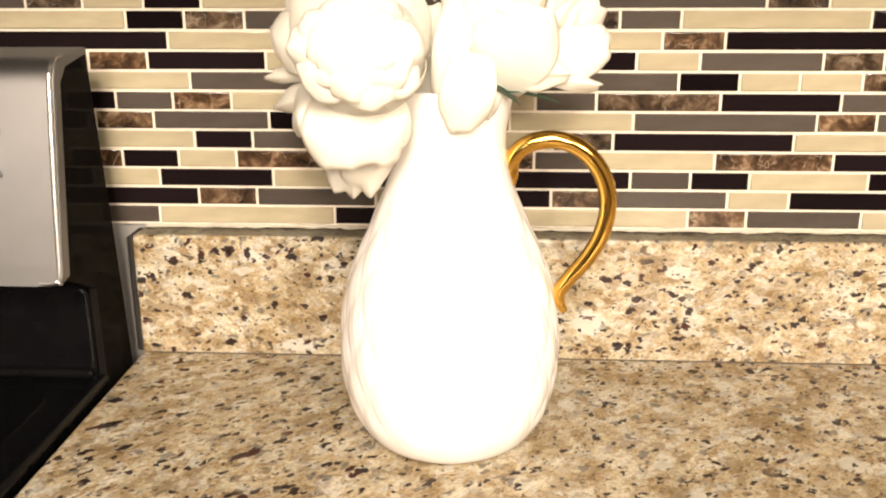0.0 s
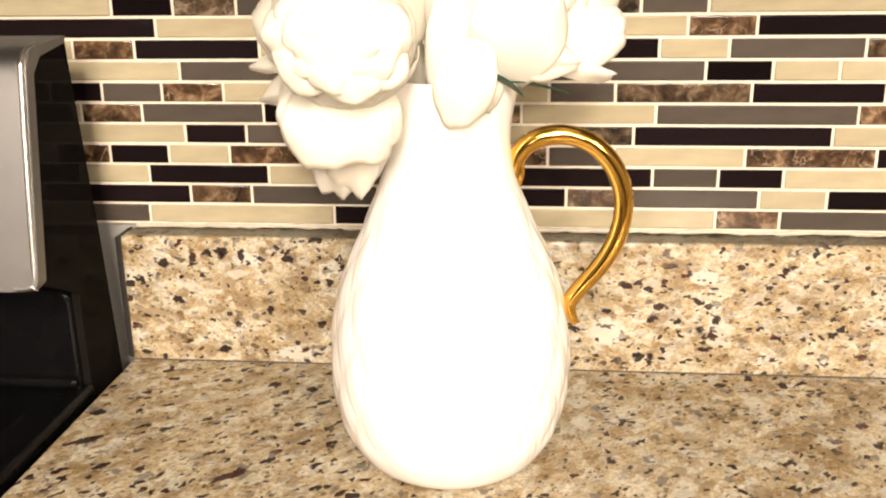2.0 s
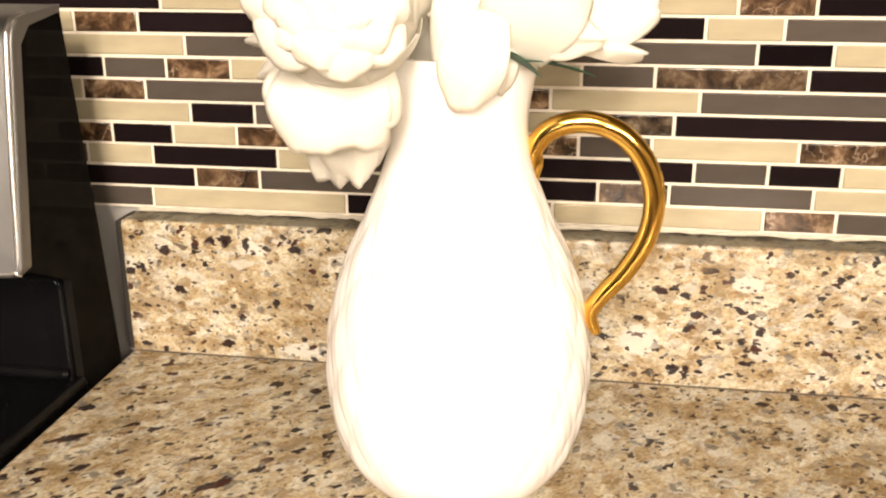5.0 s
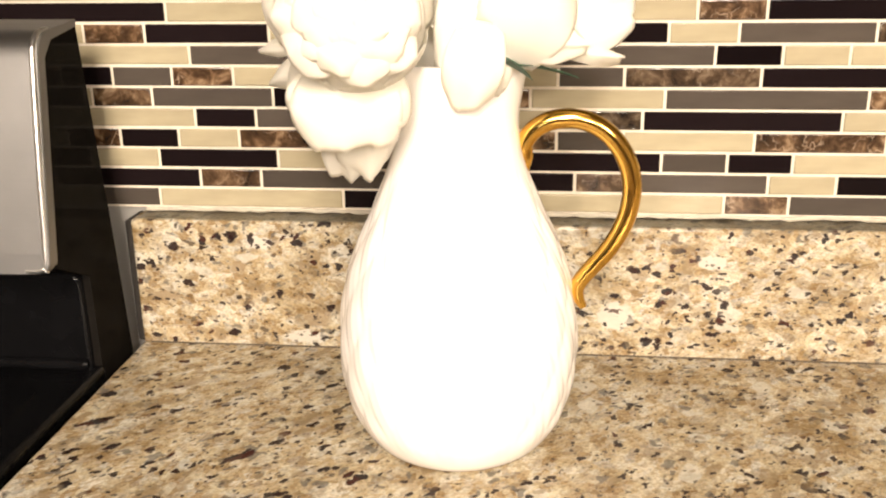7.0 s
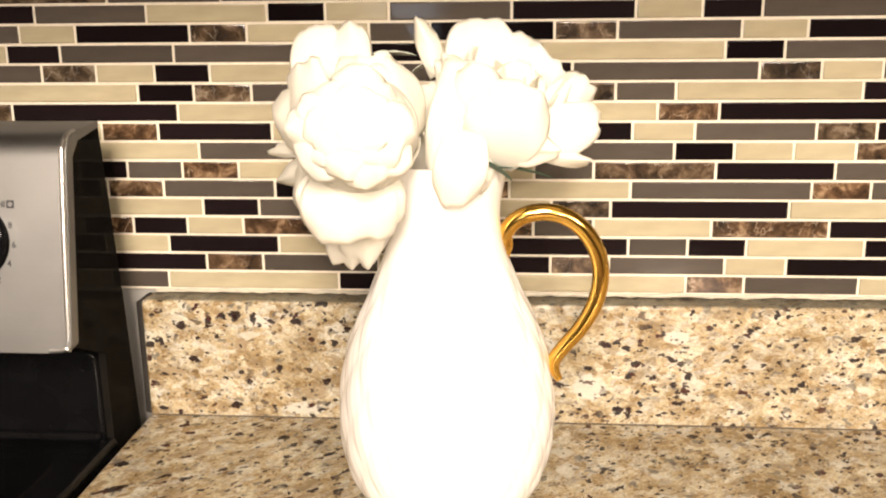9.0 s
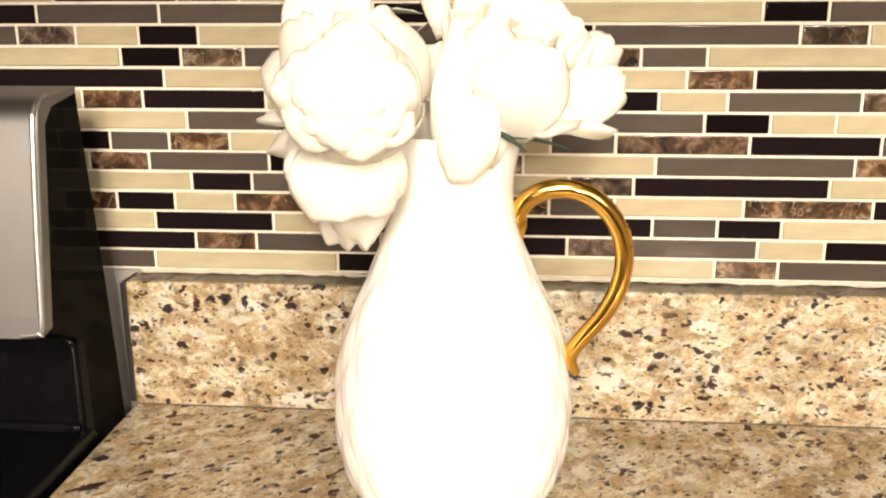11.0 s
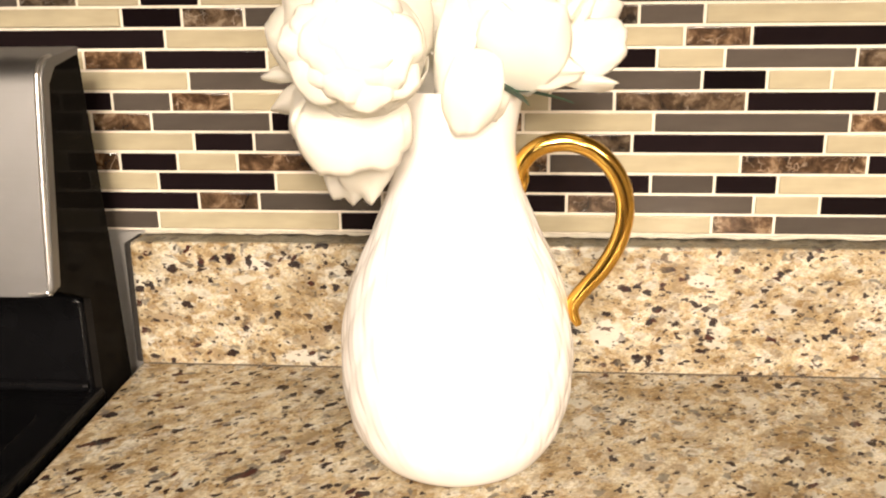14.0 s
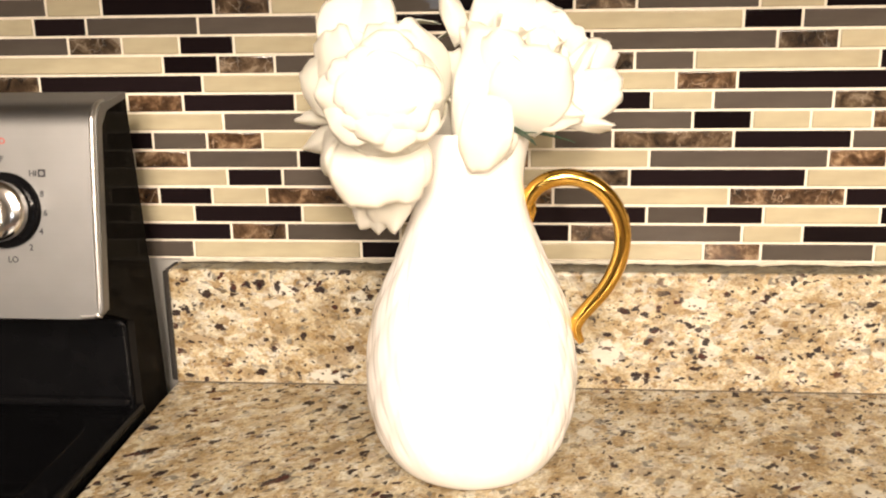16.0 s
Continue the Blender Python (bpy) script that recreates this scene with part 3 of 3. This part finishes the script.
def spread(ob, root, tip, half, bulge=0.008, cup=0.006, ripple=0.0022, seed=0, facing=(0, -1, 0.25), base=0.5, ragged=0.0016, roll=0.004):
    """A loose petal of the rose ob from root to tip: bulging the way it faces, its sides cupped back, its rim rolled and frayed."""
    rng = random.Random(seed)
    ph = [rng.uniform(0, 6.28) for _ in range(7)]
    a, axis = Vector(root) - ob.location, Vector(tip) - Vector(root)
    out = Vector(facing)
    out = (out - axis * (out.dot(axis) / axis.length_squared)).normalized()
    side = axis.cross(out).normalized()
    rows = []
    for j in range(19):
        v = j / 18
        wide = half * (base + (1 - base) * math.sin(math.pi / 2 * min(1, v / 0.62))) * (1 - 0.16 * max(0, (v - 0.6) / 0.4) ** 2)
        row = []
        for i in range(23):
            u = i / 11 - 1
            fray = ragged * v ** 5 * (math.sin(3.7 * u + ph[0]) + 0.6 * math.sin(7.9 * u + ph[1]) + 0.18 * math.sin(19 * u + ph[2]))
            along = v * (1 - 0.20 * abs(u) ** 2.8 * v) + fray / axis.length
            fold = ripple * v ** 1.4 * (math.sin(2.6 * u + ph[3]) + 0.45 * math.sin(5.1 * u + ph[4]) + 0.10 * math.sin(10.5 * u + 3 * v + ph[5])) + 0.25 * ripple * math.sin(8 * v + 3 * u + ph[6])
            rise = bulge * math.sin(math.pi * min(1, 0.9 * v + 0.06)) - cup * u * u * (0.6 + 0.4 * v) - roll * v ** 6 + fold
            row.append(a + axis * along + side * (wide * u) + out * rise)
        rows.append(row)
    part("petal", cloth(rows), PETAL, ob, sharp=0)


def frill(ob, middle, facing, radius, depth, count, seed):
    """Crumpled small petals crowded over the open heart of the rose ob."""
    rng = random.Random(seed)
    out = Vector(facing).normalized()
    right = out.cross(Vector((0, 0, 1))).normalized()
    up = right.cross(out)
    for k in range(count):
        ang, r = 2.4 * k + rng.uniform(-0.3, 0.3), radius * math.sqrt((k + 0.6) / count)
        away = right * math.cos(ang) + up * math.sin(ang)
        rise = depth * math.sqrt(max(0.1, 1 - (r / (radius * 1.5)) ** 2))
        root = Vector(middle) + away * (r * 0.45 - 0.006) + out * rise * rng.uniform(0.80, 0.92)
        tip = Vector(middle) + away * (r * 1.10 + 0.007) + out * rise * rng.uniform(0.86, 1.02)
        spread(ob, root, tip, rng.uniform(0.014, 0.020), 0.005, 0.006, 0.0017, seed + k, out, 0.75, 0.0006, 0.003)




def leaf(length, width, droop, seed):
    """A pointed leaf along +x with a folded midrib."""
    bm = bmesh.new()
    rng = random.Random(seed)
    top, low = [], []
    n = 12
    for i in range(n + 1):
        s = i / n
        half = width * math.sin(math.pi * min(1, s * 0.98 + 0.02)) ** 0.75 * (1 - 0.35 * s)
        z = -droop * length * s * s
        row = [Vector((length * s, -half, z + half * 0.35)), Vector((length * s, 0, z)), Vector((length * s, half, z + half * 0.35 + rng.uniform(-0.0004, 0.0004)))]
        top.append([bm.verts.new(p) for p in row])
        low.append([bm.verts.new(p - Vector((0, 0, 0.0005))) for p in row])
    for i in range(n):
        for k in range(2):
            bm.faces.new((top[i][k], top[i][k + 1], top[i + 1][k + 1], top[i + 1][k]))
            bm.faces.new((low[i][k], low[i + 1][k], low[i + 1][k + 1], low[i][k + 1]))
        bm.faces.new((top[i][0], top[i + 1][0], low[i + 1][0], low[i][0]))
        bm.faces.new((top[i][2], low[i][2], low[i + 1][2], top[i + 1][2]))
    bm.faces.new((top[0][0], low[0][0], low[0][1], low[0][2], top[0][2], top[0][1]))
    bm.faces.new((top[n][0], top[n][1], top[n][2], low[n][2], low[n][1], low[n][0]))
    return bm


def add_leaf(ob, at, tip, width, droop, material, seed):
    """A leaf of the flower ob from one world place to another."""
    d = Vector(tip) - Vector(at)
    bm = leaf(d.length, width, droop, seed)
    bm.transform(Matrix.Translation(Vector(at) - ob.location) @ d.to_track_quat("X", "Z").to_matrix().to_4x4())
    part("leaf", bm, material, ob, "green cloth leaf" if material is LEAF else "pale grey-green cloth leaf")


FRONT, LEFT, RIGHT = (0, -1, 0.25), (-0.7, -0.7, 0.1), (0.75, -0.6, 0.1)
ball_rose = rose((-0.115, -0.224, 1.192), (0.06, -0.97, 0.14), 1.0, 3, "large white cloth rose leaning over the pitcher rim", whorls=FLUFF[:2], shells=SHELLS, stem_to=(-0.066, -0.165, 1.06))
frill(ball_rose, (-0.117, -0.224, 1.194), (0.08, -0.97, 0.16), 0.033, 0.0405, 22, 40)
for root, tip, half, bulge, facing, base in (
        ((-0.123, -0.216, 1.168), (-0.121, -0.238, 1.121), 0.0335, 0.013, FRONT, 0.75), ((-0.110, -0.214, 1.165), (-0.101, -0.234, 1.134), 0.021, 0.010, FRONT, 0.7),
        ((-0.138, -0.214, 1.166), (-0.146, -0.230, 1.130), 0.018, 0.009, FRONT, 0.7),
        ((-0.128, -0.200, 1.140), (-0.139, -0.192, 1.091), 0.0160, 0.006, (-0.35, -0.9, 0), 0.6), ((-0.119, -0.204, 1.140), (-0.121, -0.198, 1.093), 0.0165, 0.007, (0.15, -1, 0), 0.6),
        ((-0.108, -0.196, 1.140), (-0.109, -0.192, 1.103), 0.011, 0.005, (0.4, -0.9, 0), 0.6),
        ((-0.082, -0.205, 1.186), (-0.097, -0.222, 1.241), 0.019, 0.010, RIGHT, 0.8), ((-0.112, -0.190, 1.200), (-0.113, -0.200, 1.243), 0.024, 0.006, (0, -0.8, 0.6), 0.8),
        ((-0.140, -0.196, 1.196), (-0.166, -0.186, 1.236), 0.021, 0.008, (-0.6, -0.8, 0.2), 0.7), ((-0.148, -0.190, 1.190), (-0.190, -0.160, 1.203), 0.0215, 0.008, LEFT, 0.7),
        ((-0.150, -0.180, 1.176), (-0.202, -0.140, 1.170), 0.0065, 0.004, FRONT, 0.6), ((-0.150, -0.185, 1.166), (-0.198, -0.130, 1.146), 0.0100, 0.005, LEFT, 0.6),
        ((-0.150, -0.195, 1.168), (-0.178, -0.160, 1.134), 0.0150, 0.006, LEFT, 0.6)):
    spread(ball_rose, root, tip, half, bulge, 0.006, 0.0020, 60 + int(1e4 * tip[2]) % 97, facing, base, 0.0021)

open_rose = rose((-0.020, -0.160, 1.208), (0.24, -0.62, 0.75), 1.08, 5, "large open white cloth rose with drooping outer petals", whorls=CUP, stem_to=(-0.060, -0.166, 1.06))
for root, tip, half, bulge, facing, base in (
        ((-0.033, -0.192, 1.171), (-0.004, -0.206, 1.222), 0.0290, 0.012, (0.1, -1, 0.1), 0.7), ((-0.036, -0.186, 1.176), (-0.042, -0.200, 1.236), 0.0210, 0.010, (-0.3, -1, 0.1), 0.7),
        ((-0.002, -0.182, 1.178), (0.046, -0.182, 1.200), 0.0180, 0.008, (0.3, -0.9, 0.2), 0.6), ((0.004, -0.172, 1.190), (0.040, -0.170, 1.223), 0.0165, 0.007, (0.4, -0.8, 0.3), 0.6),
        ((0.000, -0.184, 1.174), (0.039, -0.190, 1.169), 0.0060, 0.003, FRONT, 0.6), ((-0.030, -0.190, 1.182), (0.016, -0.204, 1.175), 0.0120, 0.007, (0, -0.9, -0.3), 0.7),
        ((-0.032, -0.160, 1.205), (-0.040, -0.150, 1.267), 0.0270, 0.008, (0, -1, 0.4), 0.8), ((-0.010, -0.160, 1.205), (-0.006, -0.150, 1.254), 0.0250, 0.008, (0.2, -1, 0.4), 0.8),
        ((-0.040, -0.168, 1.195), (-0.066, -0.174, 1.239), 0.0130, 0.006, (-0.4, -0.9, 0.2), 0.7), ((-0.068, -0.142, 1.225), (-0.084, -0.130, 1.266), 0.0090, 0.004, FRONT, 0.8)):
    spread(open_rose, root, tip, half, bulge, 0.006, 0.0025, 160 + int(1e4 * tip[2]) % 97, facing, base, 0.0016)

back_rose = rose((-0.148, -0.140, 1.208), (-0.42, -0.50, 0.75), 0.74, 8, "white cloth rose half hidden behind the others", whorls=FLUFF, stem_to=(-0.068, -0.160, 1.06))
for root, tip, half, bulge, facing in (((-0.152, -0.136, 1.200), (-0.162, -0.130, 1.262), 0.0225, 0.006, FRONT), ((-0.136, -0.140, 1.200), (-0.134, -0.132, 1.264), 0.0165, 0.005, FRONT),
                                       ((-0.126, -0.142, 1.200), (-0.120, -0.130, 1.240), 0.0120, 0.004, RIGHT), ((-0.156, -0.146, 1.196), (-0.180, -0.142, 1.226), 0.0200, 0.006, LEFT)):
    spread(back_rose, root, tip, half, bulge, 0.004, 0.0020, 260 + int(1e4 * tip[2]) % 97, facing, 0.7, 0.0012)

bud_rose = rose((-0.057, -0.186, 1.176), (0.03, -0.32, 0.95), 0.66, 11, "half-open white cloth rosebud low over the rim", whorls=BUD, stem_to=(-0.062, -0.168, 1.06))
for root, tip, half, bulge, facing, base in (((-0.050, -0.184, 1.238), (-0.067, -0.212, 1.157), 0.0125, 0.010, (-0.1, -1, 0.2), 0.85), ((-0.044, -0.204, 1.192), (-0.054, -0.220, 1.143), 0.0185, 0.010, (0.1, -1, 0.2), 0.7),
                                             ((-0.040, -0.196, 1.178), (-0.036, -0.204, 1.150), 0.0120, 0.005, (0.3, -1, 0), 0.9),
                                             ((-0.076, -0.176, 1.156), (-0.076, -0.168, 1.222), 0.0210, 0.004, FRONT, 0.9)):
    spread(bud_rose, root, tip, half, bulge, 0.006, 0.0019, 360 + int(1e4 * tip[2]) % 97, facing, base, 0.0014)

add_leaf(open_rose, (-0.046, -0.206, 1.175), (-0.012, -0.196, 1.162), 0.011, 0.15, LEAF, 1)
add_leaf(open_rose, (-0.026, -0.196, 1.166), (0.015, -0.176, 1.160), 0.0048, 0.1, LEAF, 2)
add_leaf(back_rose, (-0.124, -0.126, 1.238), (-0.087, -0.120, 1.242), 0.011, 0.1, PALE_LEAF, 3)
add_leaf(back_rose, (-0.090, -0.124, 1.226), (-0.062, -0.122, 1.240), 0.010, 0.1, PALE_LEAF, 4)


# ---- electric range ----
RX = -0.370
cooker = thing("range", (-0.75, -0.33, 0.0), "stainless steel and black electric range beside the countertop", "range")


def on_range(bm):
    bm.transform(Matrix.Translation((0.75, 0.33, 0)))
    return bm


part("body", on_range(box(-1.13, RX - 0.002, -0.64, -0.02, 0.0, 0.874, 0.004)), ENAMEL, cooker)
part("cooktop", on_range(box(-1.135, -0.3650, -0.66, -0.085, 0.874, 0.9005, 0.0035, 3)), ENAMEL, cooker, "glossy black enamel cooktop")
part("cooktop_rim", on_range(box(-0.3745, -0.3640, -0.66, -0.088, 0.890, 0.9050, 0.0045, 5)), ENAMEL, cooker, "raised rounded rim along the cooktop")


def cook_glass():
    bm = box(-1.115, -0.3985, -0.63, -0.131, 0.9000, 0.9025)
    corners = [e for e in bm.edges if abs(e.verts[0].co.z - e.verts[1].co.z) > 0.001]
    bmesh.ops.bevel(bm, geom=corners, offset=0.012, segments=6, profile=0.5, affect="EDGES")
    rim = [e for e in bm.edges if all(v.co.z > 0.902 for v in e.verts)]
    bmesh.ops.bevel(bm, geom=rim, offset=0.0012, segments=2, profile=0.5, affect="EDGES")
    return bm


part("cooktop_glass", on_range(cook_glass()), COOK_GLASS, cooker, "black ceramic glass cooking surface")


def riser():
    bm = box(-1.13, -0.3738, -0.0925, -0.05, 0.895, 0.986)
    corner = [e for e in bm.edges if all(v.co.x > -0.5 and v.co.z > 0.97 for v in e.verts)]
    bmesh.ops.bevel(bm, geom=corner, offset=0.010, segments=5, profile=0.5, affect="EDGES")
    es = [e for e in bm.edges if all(v.co.y < -0.08 and (v.co.x > -0.5 or v.co.z > 0.97) for v in e.verts)]
    bmesh.ops.bevel(bm, geom=es, offset=0.0035, segments=4, profile=0.5, affect="EDGES")
    return bm


part("riser", on_range(riser()), ENAMEL, cooker, "glossy black riser under the control panel")
part("lip", on_range(tube([(-1.125, -0.0945, 0.9070), (-0.3790, -0.0945, 0.9070), (-0.3760, -0.0940, 0.9070)], [0.0050, 0.0050, 0.0035], 14)), ENAMEL, cooker, "rounded enamel lip along the riser foot")
part("end_cap", on_range(prism([(-0.116, 1.166), (-0.108, 1.1745), (-0.0590, 1.1805), (-0.0420, 1.020), (-0.0280, 0.878), (-0.0895, 0.878), (-0.0885, 0.984), (-0.1415, 1.007)], -0.3735, RX + 0.003, 0.0012)), CAP_BLACK, cooker, "black glossy plastic end cap")
PANEL = [(-0.1488, 1.0055), (-0.1252, 1.1525), (-0.1240, 1.1600), (-0.1222, 1.1672), (-0.1190, 1.1727), (-0.1145, 1.1762), (-0.1090, 1.1780), (-0.1020, 1.1790), (-0.0600, 1.1826), (-0.0600, 1.1775), (-0.1010, 1.1715), (-0.1130, 1.160), (-0.1375, 1.0055)]


def panel_shell():
    bm = prism(PANEL, -1.12, -0.3664)
    corner = [e for e in bm.edges if all(v.co.x > -0.5 and v.co.z < 1.006 for v in e.verts)]
    bmesh.ops.bevel(bm, geom=corner, offset=0.007, segments=5, profile=0.5, affect="EDGES")
    es = [e for e in bm.edges if all(v.co.x > -0.5 for v in e.verts) and min(v.co.y for v in e.verts) < -0.115 and max(v.co.y for v in e.verts) < -0.098 and e.is_boundary is False and abs(e.verts[0].co.x - e.verts[1].co.x) < 0.006]
    front = [e for e in es if all(abs(v.co.y - (-0.1488 + (v.co.z - 1.0055) * 0.1605)) < 0.003 or v.co.z > 1.159 for v in e.verts)]
    bmesh.ops.bevel(bm, geom=front, offset=0.0024, segments=3, profile=0.5, affect="EDGES")
    return bm


part("control_panel", on_range(panel_shell()), STEEL, cooker, "brushed stainless steel control panel")
EDGE = spline([(-0.3860, -0.1462, 1.0076), (-0.3770, -0.1464, 1.0076), (-0.3722, -0.1461, 1.0094), (-0.3704, -0.1452, 1.0140), (-0.3700, -0.1362, 1.085), (-0.3700, -0.1244, 1.1585), (-0.3700, -0.1207, 1.1698), (-0.3700, -0.1124, 1.1766), (-0.3700, -0.1000, 1.1784)], 5)
part("edge_trim", on_range(tube(EDGE, [0.0024] * len(EDGE), 10)), TRIM, cooker, "polished rolled edge of the steel panel")
UP = Vector((0, 0.024, 0.1495)).normalized()
OUT = Vector((0, -UP.z, UP.y))


def panel_frame(x, z):
    """The pose of a mark on the sloping panel, with its z axis out of the panel."""
    y = -0.1485 + (z - 1.0085) * 0.024 / 0.1495
    m = Matrix((Vector((1, 0, 0)), UP, OUT)).transposed().to_4x4()
    return Matrix.Translation((x + 0.75, y + 0.33, z)) @ m


def ring(radii_heights, sides=48):
    bm = bmesh.new()
    rings = [[bm.verts.new((r * math.cos(2 * math.pi * k / sides), r * math.sin(2 * math.pi * k / sides), h)) for k in range(sides)] for r, h in radii_heights]
    for r, s in zip(rings, rings[1:]):
        for k in range(sides):
            bm.faces.new((r[k], r[(k + 1) % sides], s[(k + 1) % sides], s[k]))
    bm.faces.new(rings[0][::-1])
    bm.faces.new(rings[-1])
    return bm


KX, KZ = -0.4465, 1.0945
bm = ring([(0.0312, 0.0), (0.0312, 0.004), (0.0300, 0.0055), (0.023, 0.006)])
bm.transform(panel_frame(KX, KZ))
knob = part("knob", bm, ENAMEL, cooker, "round burner knob with a black skirt")
bm = ring([(0.0255, 0.0), (0.0252, 0.007), (0.0242, 0.0105), (0.0220, 0.0125), (0.0120, 0.0132)])
bm.transform(panel_frame(KX, KZ) @ Matrix.Translation((0, 0, 0.006)))
dial = part("dial", bm, CHROME, knob, "polished steel knob face")
bm = box(-0.0042, 0.0042, -0.0222, 0.0222, 0.0, 0.011, 0.0025, 3)
bm.transform(panel_frame(KX, KZ) @ Matrix.Translation((0, 0, 0.016)) @ Matrix.Rotation(radians(8), 4, "Z"))
part("grip", bm, CHROME, knob, "raised steel finger grip")


def lettering(text, x, z, size, material=None):
    curve = bpy.data.curves.new("lettering", "FONT")
    curve.body, curve.size, curve.align_x, curve.align_y = text, size, "CENTER", "CENTER"
    curve.extrude, curve.offset = 0.0001, 0.00012
    tmp = new("lettering", curve)
    bpy.context.view_layer.update()
    me = bpy.data.meshes.new_from_object(tmp.evaluated_get(bpy.context.evaluated_depsgraph_get()))
    bpy.data.objects.remove(tmp)
    me.transform(panel_frame(x, z) @ Matrix.Translation((0, 0, 0.0003)))
    me.materials.clear()
    me.materials.append(material or INK)
    ob = new("lettering", me)
    ob.parent = cooker
    return tagged(ob, "printed dial marks")


for text, x, z, size in (("HI", -0.4213, 1.1240, 0.0070), ("8", -0.4145, 1.1075, 0.0070), ("6", -0.4120, 1.0920, 0.0070), ("4", -0.4162, 1.0770, 0.0070),
                         ("2", -0.4253, 1.0640, 0.0070), ("LO", -0.4412, 1.0540, 0.0070), ("OFF", -0.4518, 1.1355, 0.0070)):
    lettering(text, x, z, size)
lettering("O", -0.4460, 1.1500, 0.0065, RED_INK)
bm = ring([(0.0034, 0.0), (0.0034, 0.0002)], 4)
bm.transform(panel_frame(-0.4138, 1.1243) @ Matrix.Rotation(radians(45), 4, "Z") @ Matrix.Scale(1.3, 4))
part("burner_mark", bm, INK, cooker, "small printed burner symbol")
bm = ring([(0.0019, 0.0), (0.0019, 0.0002)], 24)
bm.transform(panel_frame(-0.4138, 1.1243) @ Matrix.Translation((0, 0, 0.0003)))
part("burner_mark", bm, STEEL, cooker, "round burner symbol")

# ---- strip mosaic of the wall: kind and start in millimetres, row by row from the foot ----
MOSAIC = (
    "K-450 G-394 C-339 K-176 G-122 C-13 M144 G196 C297 K352", "G-524 K-467 M-301 G-247 C-138 K-33 M21 G74 C178 K232 M393",
    "M-447 C-392 K-336 C-231 G-177 K-65 G91 K144 C196 K299 G401", "K-480 M-425 K-369 C-317 M-264 K-157 M-47 G5 C59 M164 K267 C418",
    "G-467 C-412 K-301 G-248 C-142 M-90 C-34 M21 K74 C231 G377", "C-444 M-390 G-337 K-232 C-179 M-69 C-17 G91 M249 G300 C404",
    "C-479 K-424 G-370 M-318 C-265 K-211 C-102 G5 M58 K165 G268 C369", "K-463 C-409 G-301 M-195 K-140 C-86 G-28 K128 C180 C231 M284 K336",
    "C-445 M-391 K-338 C-232 G-181 M-74 K40 C91 G145 M249 K300 C402", "M-528 K-474 C-318 G-216 K-162 M-53 C12 M112 K165 G320",
    "C-516 K-354 M-302 G-249 C-199 K-88 M24 G75 C127 K285 M388", "G-549 M-442 C-391 K-337 C-286 G-181 M-73 K-15 G37 M197 C249 G300 K399",
    "C-635 K-473 G-423 G-318 C-208 K-140 C-88 C5 K167 G217 M365", "G-512 C-459 K-407 M-302 C-250 G-141 K-87 M21 G75 C180 K235 C386",
    "K-549 G-443 C-340 K-231 C-179 G-123 K-16 C90 K146 G196 C347", "M-640 K-540 M-480 G-375 K-272 M-168 C-115 K-10 G95 M252 K305",
    "C-650 K-496 G-340 C-288 M-130 K-78 G80 C184 K288", "K-600 C-445 M-340 G-288 K-132 C-28 G128 M232 C284")
SKINS = {"K": BLACK, "G": GREY, "C": CREAM, "M": MARBLE}
tile_meshes = {}


def tile_mesh(kind, length):
    key = kind, length
    if key not in tile_meshes:
        depth = 0.0075
        bm = box(0, length / 1000, 0.0, depth, 0, TILE_HIGH, 0.0)
        front = [e for e in bm.edges if all(v.co.y < 0.001 for v in e.verts)]
        bmesh.ops.bevel(bm, geom=front, offset=0.0008, segments=2, profile=0.5, affect="EDGES")
        bm.faces.ensure_lookup_table()
        face = max((f for f in bm.faces if f.normal.y < -0.9), key=lambda f: f.calc_area())
        bmesh.ops.inset_region(bm, faces=[face], thickness=0.0009, depth=-0.00012 if kind in "CG" else 0.0, use_even_offset=True)
        tile_meshes[key] = mesh_of(bm, "tile", SKINS[kind])
    return tile_meshes[key]


bm = box(-0.90, 0.80, 0.0016, 0.0084, TILE_FOOT - 0.0022, TILE_FOOT + ROW * len(MOSAIC), 0.0)
part("grout", bm, GROUT, wall, "cream grout between the mosaic strips", False)
rng = random.Random(21)
for r, text in enumerate(MOSAIC):
    marks = [(w[0], int(w[1:])) for w in text.split()]
    while marks[0][1] > -880:
        k = rng.choice("KGCM")
        marks.insert(0, (k, marks[0][1] - rng.choice((53, 106, 106, 159))))
    end = marks[-1][1] + 106
    while end < 700:
        marks.append((rng.choice("KGCM"), end))
        end = marks[-1][1] + rng.choice((53, 106, 106, 159))
    for (kind, x0), (_, x1) in zip(marks, marks[1:] + [("", end)]):
        ob = new("tile", tile_mesh(kind, max(12, round((x1 - x0 - 2.4) * 2) / 2)))
        ob.parent = wall
        ob.location = (x0 / 1000 + 0.0012, rng.uniform(-0.0003, 0.0003), TILE_FOOT + ROW * r + rng.uniform(-0.0002, 0.0002))
        ob.rotation_euler = (rng.uniform(-0.003, 0.003), 0, rng.uniform(-0.003, 0.003))
